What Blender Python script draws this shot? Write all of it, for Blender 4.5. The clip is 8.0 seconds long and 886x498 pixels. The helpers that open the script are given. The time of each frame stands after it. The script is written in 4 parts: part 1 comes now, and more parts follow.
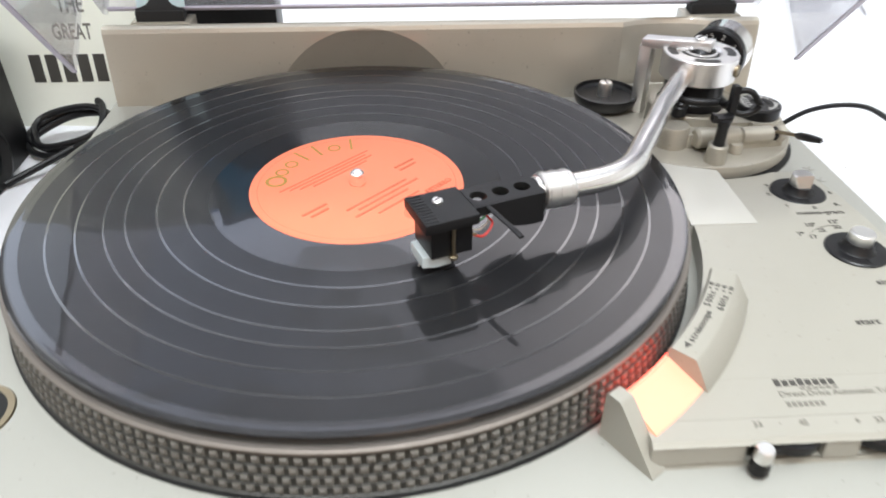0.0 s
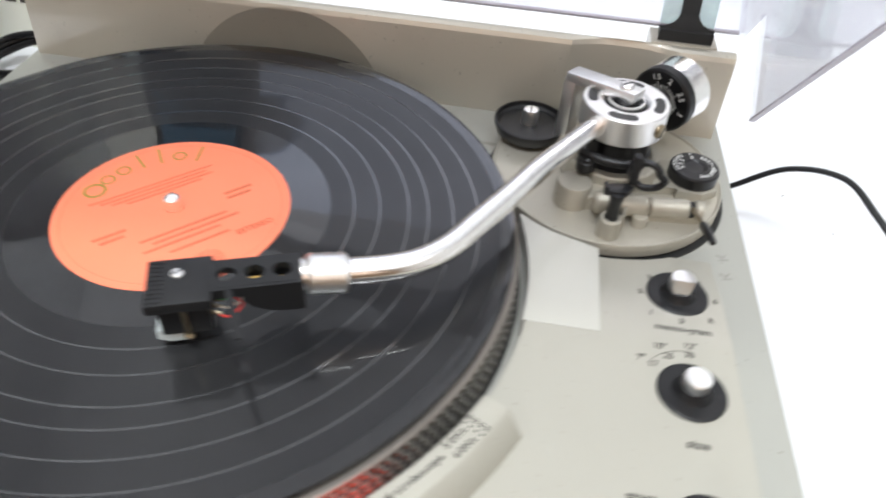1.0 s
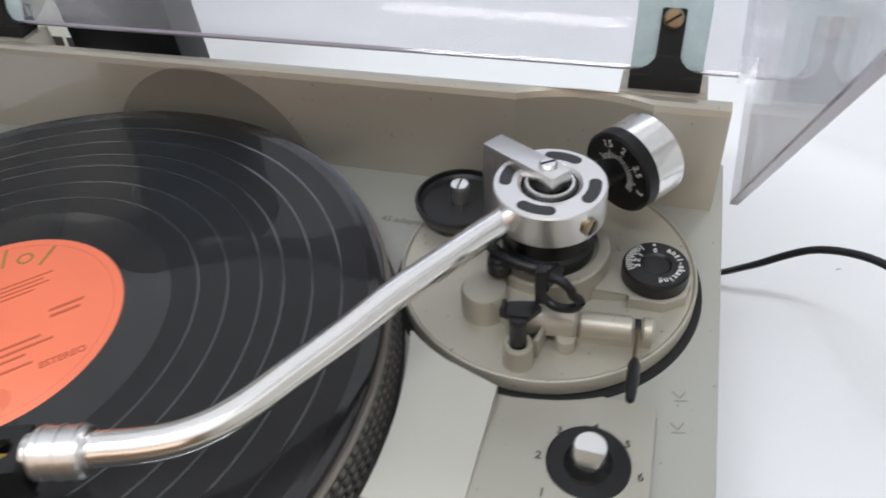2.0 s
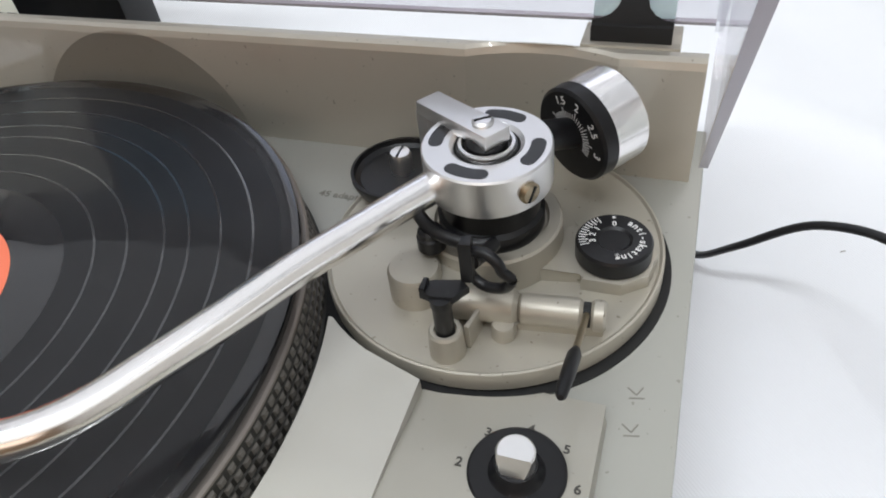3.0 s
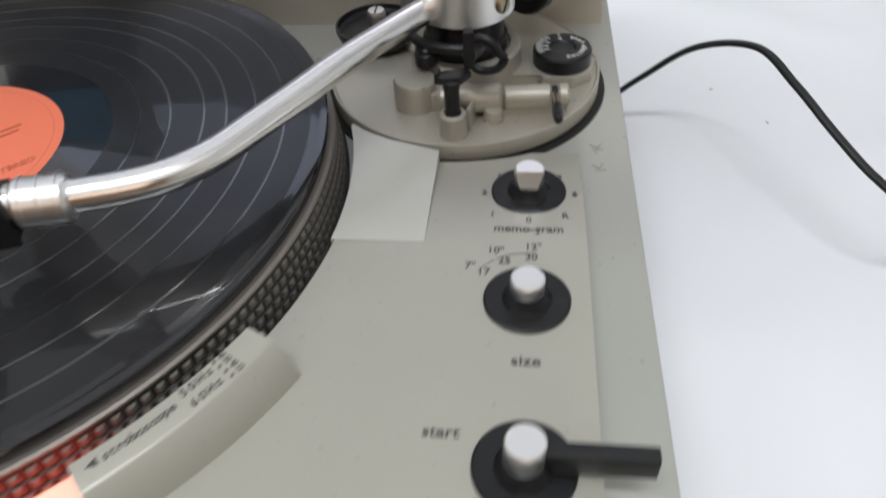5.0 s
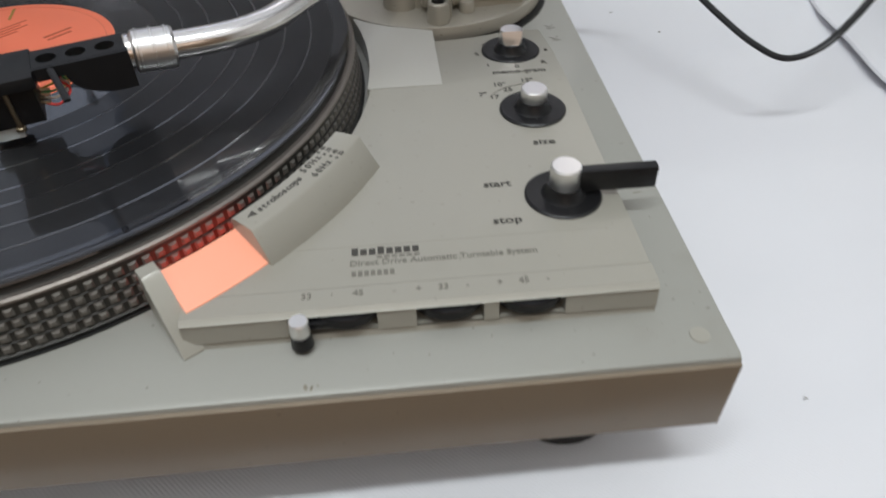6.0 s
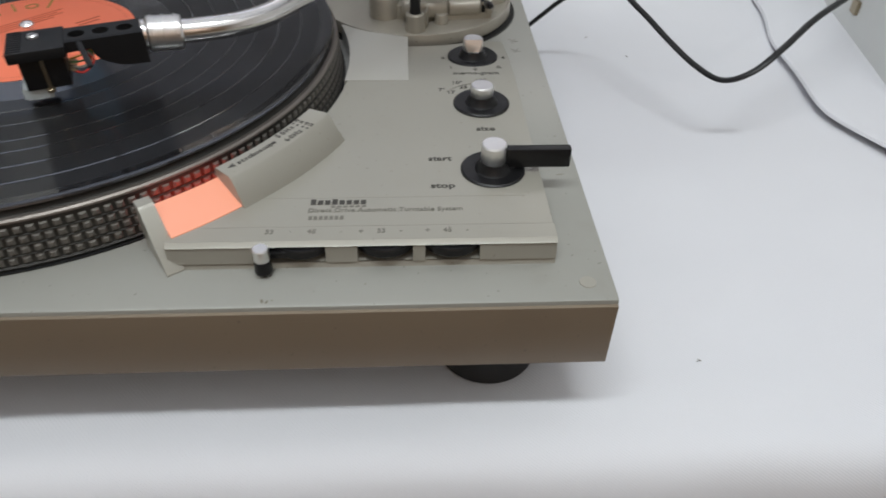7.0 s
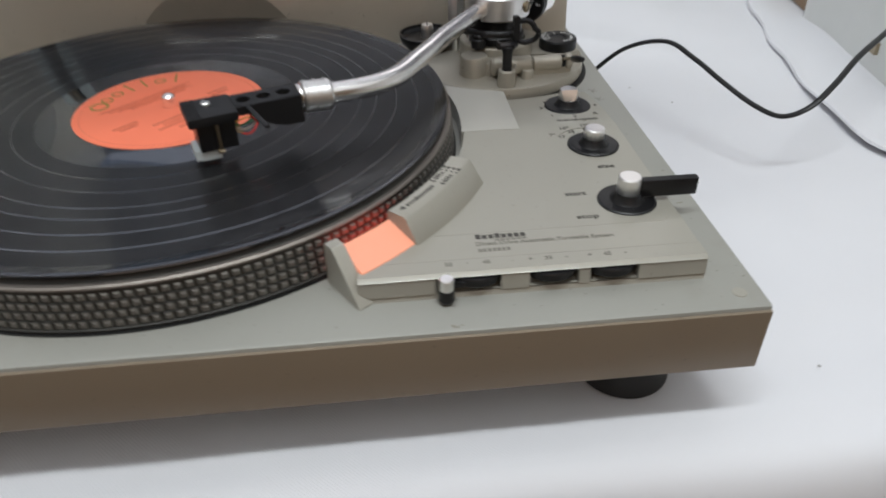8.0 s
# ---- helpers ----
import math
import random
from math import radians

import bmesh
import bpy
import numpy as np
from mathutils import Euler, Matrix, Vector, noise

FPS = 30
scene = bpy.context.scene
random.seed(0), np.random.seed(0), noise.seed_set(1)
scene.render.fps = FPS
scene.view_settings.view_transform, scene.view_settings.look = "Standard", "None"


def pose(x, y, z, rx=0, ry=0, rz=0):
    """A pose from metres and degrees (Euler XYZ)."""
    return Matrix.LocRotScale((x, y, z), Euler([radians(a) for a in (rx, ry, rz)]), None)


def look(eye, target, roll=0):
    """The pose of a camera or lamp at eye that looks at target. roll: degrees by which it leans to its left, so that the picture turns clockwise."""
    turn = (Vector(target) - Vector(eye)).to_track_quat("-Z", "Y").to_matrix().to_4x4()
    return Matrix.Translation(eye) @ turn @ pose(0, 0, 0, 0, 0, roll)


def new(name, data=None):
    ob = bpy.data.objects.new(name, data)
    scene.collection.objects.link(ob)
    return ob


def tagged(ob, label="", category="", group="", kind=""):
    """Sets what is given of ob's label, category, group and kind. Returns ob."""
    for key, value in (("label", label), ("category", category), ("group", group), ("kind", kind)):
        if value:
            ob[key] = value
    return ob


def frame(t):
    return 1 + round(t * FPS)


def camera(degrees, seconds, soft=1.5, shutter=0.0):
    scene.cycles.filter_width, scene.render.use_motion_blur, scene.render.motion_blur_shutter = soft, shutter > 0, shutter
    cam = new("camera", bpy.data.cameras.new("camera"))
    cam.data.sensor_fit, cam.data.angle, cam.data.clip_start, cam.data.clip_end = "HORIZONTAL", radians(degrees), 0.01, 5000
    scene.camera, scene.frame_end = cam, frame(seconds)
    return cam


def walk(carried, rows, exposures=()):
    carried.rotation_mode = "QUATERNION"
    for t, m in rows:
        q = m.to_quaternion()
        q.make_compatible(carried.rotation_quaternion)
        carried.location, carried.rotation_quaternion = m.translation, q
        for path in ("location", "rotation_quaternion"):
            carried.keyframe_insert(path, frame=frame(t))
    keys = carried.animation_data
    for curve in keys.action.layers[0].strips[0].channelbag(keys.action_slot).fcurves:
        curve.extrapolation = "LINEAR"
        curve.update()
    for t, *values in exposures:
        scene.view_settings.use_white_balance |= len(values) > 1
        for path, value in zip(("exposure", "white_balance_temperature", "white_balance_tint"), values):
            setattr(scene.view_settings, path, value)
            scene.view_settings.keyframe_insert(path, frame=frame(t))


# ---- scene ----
cam = camera(64.30, 8.0, soft=1.8, shutter=0.5)
PATH = [
    (0, (0.0209, -0.2906, 0.1942), (0.0374, -0.0470, 0.0200), 0.42),
    (0.5, (0.0363, -0.2425, 0.2103), (0.0443, -0.0132, 0.0169), -0.17),
    (1, (0.1415, -0.2188, 0.2311), (0.1197, -0.0012, 0.0257), 4.27),
    (1.2, (0.172, -0.206, 0.234), (0.1376, -0.0034, 0.0354), 2.5),
    (1.5, (0.1914, -0.1834, 0.2342), (0.1412, 0.0253, 0.0246), -0.92),
    (1.8, (0.2134, -0.1342, 0.2231), (0.1427, 0.0735, 0.0185), -3.80),
    (2, (0.2279, -0.1116, 0.2168), (0.1507, 0.0928, 0.0113), -6.01),
    (3.3, (0.2517, -0.0825, 0.1793), (0.1648, 0.1186, -0.0257), -7.89),
    (3.5, (0.2507, -0.0829, 0.1834), (0.1660, 0.1215, -0.0192), -7.77),
    (4, (0.2493, -0.0884, 0.1774), (0.1749, 0.1170, -0.0281), -7.28),
    (4.5, (0.2410, -0.1373, 0.1782), (0.1838, 0.0698, -0.0311), -7.41),
    (4.7, (0.236, -0.157, 0.176), (0.1885, 0.0295, -0.0102), -7.0),
    (5, (0.2211, -0.1895, 0.1753), (0.1890, 0.0220, -0.0350), -4.39),
    (5.2, (0.2096, -0.2105, 0.1765), (0.1856, -0.0019, -0.0377), -4.18),
    (6.3, (0.1609, -0.3091, 0.1657), (0.1892, -0.0900, -0.0372), -0.71),
    (6.5, (0.1646, -0.3179, 0.1730), (0.1950, -0.0985, -0.0294), -0.69),
    (7, (0.1896, -0.3464, 0.1803), (0.2026, -0.1203, -0.0165), 1.14),
    (7.5, (0.1686, -0.3536, 0.1817), (0.1760, -0.1217, -0.0085), 1.14),
    (8, (0.1125, -0.3699, 0.1860), (0.1354, -0.1280, 0.0100), -0.98),
]
EXPOSURES = [(0.0, 1.07), (0.6, 1.03), (1.0, 0.94), (1.5, 0.45), (2.2, 0.36), (3.5, 0.54), (4.5, 0.25), (5.2, 0.14), (6.3, -0.13), (7.5, -0.18), (8.0, -0.06)]
walk(cam, [(t, look(eye, target, roll)) for t, eye, target, roll in PATH], EXPOSURES)

# ---- light ----
world = bpy.data.worlds.new("world")
scene.world = world
world.use_nodes = True
sky = world.node_tree.nodes.new("ShaderNodeTexSky")
sky.sky_type, sky.sun_disc = "NISHITA", False
sky.sun_elevation, sky.sun_rotation = radians(40), radians(20)
world.node_tree.links.new(sky.outputs["Color"], world.node_tree.nodes["Background"].inputs["Color"])
world.node_tree.nodes["Background"].inputs["Strength"].default_value = 0.12


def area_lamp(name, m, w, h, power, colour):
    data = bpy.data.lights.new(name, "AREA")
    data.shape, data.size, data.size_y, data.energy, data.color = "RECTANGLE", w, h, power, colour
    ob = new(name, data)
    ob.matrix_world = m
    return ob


# added ceiling bounce, its tube, daylight by the back wall's window, added warm front fill
# no such lamp hangs there: a panel added in place of light off the ceiling
area_lamp("ceiling_bounce", look((0.0, -0.30, 1.66), (0.0, -0.31, 0.0)), 4.4, 3.5, 30.0, (0.92, 0.975, 1.0))
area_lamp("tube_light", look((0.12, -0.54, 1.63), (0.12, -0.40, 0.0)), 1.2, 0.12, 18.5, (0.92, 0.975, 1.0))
area_lamp("window_light", look((-0.05, 1.46, 1.21), (-0.02, 0.0, 0.1)), 2.2, 0.42, 2.5, (0.95, 0.97, 1.0))
# warm fill lamp added behind the camera to brighten the fronts
area_lamp("front_fill", look((0.3, -2.5, 1.0), (0.1, 0.0, 0.0)), 2.2, 1.2, 7.0, (1.0, 0.78, 0.64))


# ---- materials ----
def material(name, colour, rough=0.5, metal=0.0, grain=0.06, scale=60.0, bump=0.0, bump_scale=900.0,
             coat=0.0, coat_rough=0.08, aniso=0.0, stain=0.0, stain_colour=(0.2, 0.17, 0.12), spec=0.5, rough_var=0.06, coat_ior=1.5, speck=0.0):
    m = bpy.data.materials.new(name)
    m.use_nodes = True
    n, ln = m.node_tree.nodes, m.node_tree.links
    b = n["Principled BSDF"]
    co = n.new("ShaderNodeTexCoord")
    big = n.new("ShaderNodeTexNoise")
    big.inputs["Scale"].default_value, big.inputs["Detail"].default_value = scale, 6.0
    ln.new(co.outputs["Object"], big.inputs["Vector"])
    fine = n.new("ShaderNodeTexNoise")
    fine.inputs["Scale"].default_value, fine.inputs["Detail"].default_value = bump_scale, 3.0
    ln.new(co.outputs["Object"], fine.inputs["Vector"])
    lo = tuple(c * (1 - grain) for c in colour) + (1,)
    hi = tuple(min(1, c * (1 + grain)) for c in colour) + (1,)
    mix = n.new("ShaderNodeMix")
    mix.data_type = "RGBA"
    mix.inputs["A"].default_value, mix.inputs["B"].default_value = lo, hi
    ln.new(big.outputs["Fac"], mix.inputs["Factor"])
    out = mix.outputs["Result"]
    if stain:
        sp = n.new("ShaderNodeTexNoise")
        sp.inputs["Scale"].default_value, sp.inputs["Detail"].default_value = scale * 2.3, 8.0
        ln.new(co.outputs["Object"], sp.inputs["Vector"])
        rp = n.new("ShaderNodeValToRGB")
        rp.color_ramp.elements[0].position, rp.color_ramp.elements[1].position = 0.60, 0.80
        rp.color_ramp.elements[1].color = (stain, stain, stain, 1)
        ln.new(sp.outputs["Fac"], rp.inputs["Fac"])
        m2 = n.new("ShaderNodeMix")
        m2.data_type = "RGBA"
        m2.inputs["B"].default_value = stain_colour + (1,)
        ln.new(out, m2.inputs["A"])
        ln.new(rp.outputs["Color"], m2.inputs["Factor"])
        out = m2.outputs["Result"]
    if speck:
        # grit and pinholes in old paint
        gr = n.new("ShaderNodeTexNoise")
        gr.inputs["Scale"].default_value, gr.inputs["Detail"].default_value = 420.0, 1.0
        ln.new(co.outputs["Object"], gr.inputs["Vector"])
        gp = n.new("ShaderNodeValToRGB")
        gp.color_ramp.elements[0].position, gp.color_ramp.elements[1].position = 0.735, 0.775
        gp.color_ramp.elements[1].color = (speck, speck, speck, 1)
        ln.new(gr.outputs["Fac"], gp.inputs["Fac"])
        m3 = n.new("ShaderNodeMix")
        m3.data_type = "RGBA"
        m3.inputs["B"].default_value = (0.10, 0.085, 0.06, 1)
        ln.new(out, m3.inputs["A"])
        ln.new(gp.outputs["Color"], m3.inputs["Factor"])
        out = m3.outputs["Result"]
    ln.new(out, b.inputs["Base Color"])
    rr = n.new("ShaderNodeMapRange")
    rr.inputs["To Min"].default_value, rr.inputs["To Max"].default_value = max(0.02, rough - rough_var), min(1, rough + rough_var)
    ln.new(big.outputs["Fac"], rr.inputs["Value"])
    ln.new(rr.outputs["Result"], b.inputs["Roughness"])
    b.inputs["Metallic"].default_value = metal
    b.inputs["Coat Weight"].default_value, b.inputs["Coat Roughness"].default_value = coat, coat_rough
    b.inputs["Anisotropic"].default_value = aniso
    b.inputs["Coat IOR"].default_value = coat_ior
    b.inputs["Specular IOR Level"].default_value = spec
    if bump:
        bp = n.new("ShaderNodeBump")
        bp.inputs["Strength"].default_value, bp.inputs["Distance"].default_value = bump, 0.0002
        ln.new(fine.outputs["Fac"], bp.inputs["Height"])
        ln.new(bp.outputs["Normal"], b.inputs["Normal"])
    return m


def glass(name, colour, rough=0.02, alpha=0.16):
    m = bpy.data.materials.new(name)
    m.use_nodes = True
    n, ln = m.node_tree.nodes, m.node_tree.links
    n.clear()
    o = n.new("ShaderNodeOutputMaterial")
    t = n.new("ShaderNodeBsdfTransparent")
    t.inputs["Color"].default_value = colour + (1,)
    g = n.new("ShaderNodeBsdfGlossy")
    g.inputs["Roughness"].default_value = rough
    dd = n.new("ShaderNodeBsdfDiffuse")
    dd.inputs["Color"].default_value = (0.75, 0.76, 0.80, 1)
    f = n.new("ShaderNodeFresnel")
    f.inputs["IOR"].default_value = 1.45
    tx = n.new("ShaderNodeTexNoise")
    tx.inputs["Scale"].default_value, tx.inputs["Detail"].default_value = 25.0, 8.0
    co = n.new("ShaderNodeTexCoord")
    ln.new(co.outputs["Object"], tx.inputs["Vector"])
    mr = n.new("ShaderNodeMapRange")
    mr.inputs["To Min"].default_value, mr.inputs["To Max"].default_value = alpha * 0.6, alpha * 1.4
    ln.new(tx.outputs["Fac"], mr.inputs["Value"])
    a = n.new("ShaderNodeMixShader")
    ln.new(mr.outputs["Result"], a.inputs["Fac"])
    ln.new(t.outputs[0], a.inputs[1])
    ln.new(dd.outputs[0], a.inputs[2])
    less = n.new("ShaderNodeMath")
    less.operation = "MULTIPLY"
    less.inputs[1].default_value = 0.5
    ln.new(f.outputs["Fac"], less.inputs[0])
    c = n.new("ShaderNodeMixShader")
    ln.new(less.outputs[0], c.inputs["Fac"])
    ln.new(a.outputs[0], c.inputs[1])
    ln.new(g.outputs[0], c.inputs[2])
    ln.new(c.outputs[0], o.inputs["Surface"])
    return m


def glowing(name, colour, strength, base=(0.8, 0.5, 0.4)):
    m = material(name, base, 0.35, grain=0.05)
    b = m.node_tree.nodes["Principled BSDF"]
    b.inputs["Emission Color"].default_value = colour + (1,)
    b.inputs["Emission Strength"].default_value = strength
    return m


def vinyl():
    """Black vinyl: fine grooves round the axis, smooth bands between the tracks."""
    m = bpy.data.materials.new("vinyl")
    m.use_nodes = True
    n, ln = m.node_tree.nodes, m.node_tree.links
    b = n["Principled BSDF"]
    co = n.new("ShaderNodeTexCoord")
    sep = n.new("ShaderNodeSeparateXYZ")
    ln.new(co.outputs["Object"], sep.inputs["Vector"])
    flat = n.new("ShaderNodeCombineXYZ")
    ln.new(sep.outputs["X"], flat.inputs["X"])
    ln.new(sep.outputs["Y"], flat.inputs["Y"])
    length = n.new("ShaderNodeVectorMath")
    length.operation = "LENGTH"
    ln.new(flat.outputs["Vector"], length.inputs[0])
    r = length.outputs["Value"]
    ramp = n.new("ShaderNodeValToRGB")
    ramp.color_ramp.interpolation = "LINEAR"
    scale = n.new("ShaderNodeMath")
    scale.operation = "DIVIDE"
    scale.inputs[1].default_value = 0.16
    ln.new(r, scale.inputs[0])
    ln.new(scale.outputs[0], ramp.inputs["Fac"])
    # 1 on the smooth run-out and lead-in, 0 on the grooves
    ramp.color_ramp.elements[0].position, ramp.color_ramp.elements[0].color = 0.0, (1, 1, 1, 1)
    ramp.color_ramp.elements[1].position, ramp.color_ramp.elements[1].color = 1.0, (1, 1, 1, 1)
    for p, v in ((0.0678, 1.0), (0.0682, 0.0), (0.0900, 0.10), (0.0904, 0.0), (0.1117, 0.08), (0.1121, 0.0), (0.1340, 0.12), (0.1440, 0.10), (0.1443, 0.9)):
        e = ramp.color_ramp.elements.new(p / 0.16)
        e.color = (v, v, v, 1)
    for socket, low, high in (("Roughness", 0.34, 0.07), ("Coat Weight", 0.30, 0.85)):
        mr = n.new("ShaderNodeMapRange")
        mr.inputs["To Min"].default_value, mr.inputs["To Max"].default_value = low, high
        ln.new(ramp.outputs["Color"], mr.inputs["Value"])
        ln.new(mr.outputs["Result"], b.inputs[socket])
    # grooves
    wave = n.new("ShaderNodeMath")
    wave.operation = "MULTIPLY"
    wave.inputs[1].default_value = 9000.0
    ln.new(r, wave.inputs[0])
    sine = n.new("ShaderNodeMath")
    sine.operation = "SINE"
    ln.new(wave.outputs[0], sine.inputs[0])
    slow = n.new("ShaderNodeTexNoise")
    slow.noise_dimensions = "1D"
    slow.inputs["Scale"].default_value, slow.inputs["Detail"].default_value = 1400.0, 4.0
    ln.new(r, slow.inputs["W"])
    add = n.new("ShaderNodeMath")
    add.operation = "ADD"
    ln.new(sine.outputs[0], add.inputs[0])
    ln.new(slow.outputs["Fac"], add.inputs[1])
    bp = n.new("ShaderNodeBump")
    bp.inputs["Strength"].default_value, bp.inputs["Distance"].default_value = 0.12, 0.00005
    ln.new(add.outputs[0], bp.inputs["Height"])
    # the disc is never quite flat, so that mirrored edges waver
    warp = n.new("ShaderNodeTexNoise")
    warp.inputs["Scale"].default_value, warp.inputs["Detail"].default_value = 22.0, 1.0
    ln.new(co.outputs["Object"], warp.inputs["Vector"])
    wb = n.new("ShaderNodeBump")
    wb.inputs["Strength"].default_value, wb.inputs["Distance"].default_value = 0.35, 0.0012
    ln.new(warp.outputs["Fac"], wb.inputs["Height"])
    ln.new(wb.outputs["Normal"], bp.inputs["Normal"])
    ln.new(bp.outputs["Normal"], b.inputs["Normal"])
    ln.new(wb.outputs["Normal"], b.inputs["Coat Normal"])
    tan = n.new("ShaderNodeTangent")
    tan.direction_type, tan.axis = "RADIAL", "Z"
    ln.new(tan.outputs["Tangent"], b.inputs["Tangent"])
    b.inputs["Anisotropic"].default_value, b.inputs["Anisotropic Rotation"].default_value = 0.85, 0.25
    dust = n.new("ShaderNodeTexNoise")
    dust.inputs["Scale"].default_value, dust.inputs["Detail"].default_value = 40.0, 10.0
    ln.new(co.outputs["Object"], dust.inputs["Vector"])
    mix = n.new("ShaderNodeMix")
    mix.data_type = "RGBA"
    mix.inputs["A"].default_value, mix.inputs["B"].default_value = (0.005, 0.005, 0.0056, 1), (0.012, 0.012, 0.0134, 1)
    ln.new(dust.outputs["Fac"], mix.inputs["Factor"])
    ln.new(mix.outputs["Result"], b.inputs["Base Color"])
    b.inputs["Coat Roughness"].default_value, b.inputs["Specular IOR Level"].default_value = 0.02, 0.27
    return m


CHAMPAGNE = material("champagne_paint", (0.55, 0.512, 0.432), 0.46, metal=0.55, speck=0.35, grain=0.04, scale=14, bump=0.12, bump_scale=2600, coat=0.8, coat_rough=0.06, coat_ior=1.6, stain=0.12)
# plinth paint browned and darkened: the front's warm shade is in this colour
FASCIA = material("shaded_front_paint", (0.245, 0.196, 0.142), 0.42, metal=0.25, grain=0.08, scale=12, bump=0.10, bump_scale=2600, coat=0.15, coat_rough=0.15, stain=0.2, stain_colour=(0.16, 0.11, 0.07), speck=0.3)
DECK = material("deck_paint", (0.318, 0.316, 0.286), 0.44, metal=0.2, speck=0.40, grain=0.04, scale=16, bump=0.10, bump_scale=2600, coat=0.25, coat_rough=0.12, stain=0.16)
PLATE = material("console_paint", (0.340, 0.325, 0.280), 0.42, metal=0.15, speck=0.2, grain=0.03, scale=18, bump=0.10, bump_scale=2600, coat=0.2, coat_rough=0.12, stain=0.08)
POD = material("pod_metallic_paint", (0.42, 0.392, 0.33), 0.44, metal=0.5, speck=0.5, grain=0.05, scale=40, bump=0.15, bump_scale=2600, stain=0.10)
BLACK = material("black_plastic", (0.008, 0.008, 0.009), 0.36, grain=0.3, scale=90, bump=0.1, spec=0.35, stain=0.25, stain_colour=(0.05, 0.05, 0.05))
BLACK_MATT = material("black_matt_paint", (0.009, 0.009, 0.010), 0.5, spec=0.35, grain=0.3, scale=120, bump=0.12)
# flat black in place of shade in gaps, holes and slots; also pointer lines
GAP = material("gap_shade_and_lines", (0.006, 0.006, 0.006), 0.7)
RUBBER = material("black_rubber", (0.012, 0.012, 0.012), 0.7, grain=0.3, bump=0.2)
ALU = material("satin_aluminium", (0.84, 0.83, 0.82), 0.38, metal=1.0, grain=0.04, scale=80, bump=0.05, bump_scale=1800)
KNOB = material("brushed_aluminium", (0.86, 0.85, 0.84), 0.32, metal=1.0, grain=0.03, scale=120, bump=0.03, bump_scale=2500, rough_var=0.03)
CHROME = material("polished_tube", (0.95, 0.93, 0.915), 0.20, metal=1.0, grain=0.02, rough_var=0.03)
DARKMETAL = material("dark_bearing", (0.05, 0.05, 0.05), 0.3, metal=0.6)
BRASS = material("brass_screw", (0.36, 0.30, 0.21), 0.3, metal=1.0, grain=0.2)
STEEL = material("zinc_plate", (0.66, 0.83, 0.92), 0.26, metal=0.0, grain=0.22, scale=120)
# glossier console paint, lightened: the pad's reflected light is put into the colour
PAD = material("pad_paint_sheen", (0.425, 0.412, 0.37), 0.36, grain=0.03, scale=18, bump=0.06, bump_scale=2600, coat=0.3, coat_rough=0.10)
RIM = material("platter_rim_dark", (0.036, 0.034, 0.030), 0.5, metal=0.3, grain=0.2)
DOT = material("platter_dot", (0.160, 0.150, 0.134), 0.6, metal=0.4, grain=0.15, scale=300)
RING = material("platter_ring", (0.22, 0.195, 0.175), 0.45, metal=0.6, grain=0.06)
INK = material("dark_print", (0.050, 0.046, 0.040), 0.6)
INK_SOFT = material("worn_print", (0.17, 0.16, 0.135), 0.6)
# deck tone darkened to paint the shading of raised marks
EMBOSS_SHADE = material("emboss_shade", (0.19, 0.18, 0.155), 0.5)
WHITE_INK = material("white_print", (0.78, 0.78, 0.76), 0.6)
STYLUS = material("pale_stylus_grip", (0.50, 0.55, 0.56), 0.4, grain=0.1)
ORANGE = material("orange_paper", (0.88, 0.200, 0.100), 0.55, grain=0.05, scale=50, coat=0.1, coat_rough=0.4)
OLIVE = material("olive_print", (0.30, 0.19, 0.035), 0.6)
RUST = material("rust_print", (0.50, 0.105, 0.045), 0.6)
LAMP = glowing("strobe_lamp_window", (1.0, 0.33, 0.19), 0.52, (0.55, 0.26, 0.18))
GLOW = glowing("strobe_lamp_slit", (1.0, 0.05, 0.02), 3.5)
SCREEN = glowing("lit_screen", (0.06, 0.36, 0.60), 0.25, (0.02, 0.05, 0.08))
LID = glass("clear_lid", (0.95, 0.95, 0.97), 0.03, 0.10)
LID_EDGE = material("lid_edge", (0.42, 0.39, 0.46), 0.15, coat=0.6)
WALL = material("white_wall", (0.83, 0.83, 0.82), 0.8, grain=0.03, scale=3)
GREY_WALL = material("grey_wall", (0.40, 0.405, 0.42), 0.8, grain=0.05, scale=3)
SLEEVE = material("cream_card", (0.84, 0.84, 0.74), 0.55, grain=0.03, scale=12)
BROWN_WOOD = material("brown_wood", (0.26, 0.17, 0.10), 0.6, grain=0.2, scale=5)
FLOOR = material("floor_wood", (0.22, 0.15, 0.10), 0.5, grain=0.2, scale=8)
VINYL = vinyl()


def cloth_material():
    m = material("white_cloth", (0.70, 0.703, 0.735), 0.85, grain=0.05, scale=6, stain=0.05, stain_colour=(0.5, 0.45, 0.4))
    n, ln = m.node_tree.nodes, m.node_tree.links
    b = n["Principled BSDF"]
    co = n.new("ShaderNodeTexCoord")
    w = n.new("ShaderNodeTexWave")
    w.wave_type, w.bands_direction = "BANDS", "DIAGONAL"
    w.inputs["Scale"].default_value, w.inputs["Distortion"].default_value = 330.0, 1.0
    ln.new(co.outputs["Object"], w.inputs["Vector"])
    bp = n.new("ShaderNodeBump")
    bp.inputs["Strength"].default_value, bp.inputs["Distance"].default_value = 0.25, 0.0003
    ln.new(w.outputs["Fac"], bp.inputs["Height"])
    ln.new(bp.outputs["Normal"], b.inputs["Normal"])
    b.inputs["Sheen Weight"].default_value = 0.2
    return m


CLOTH = cloth_material()


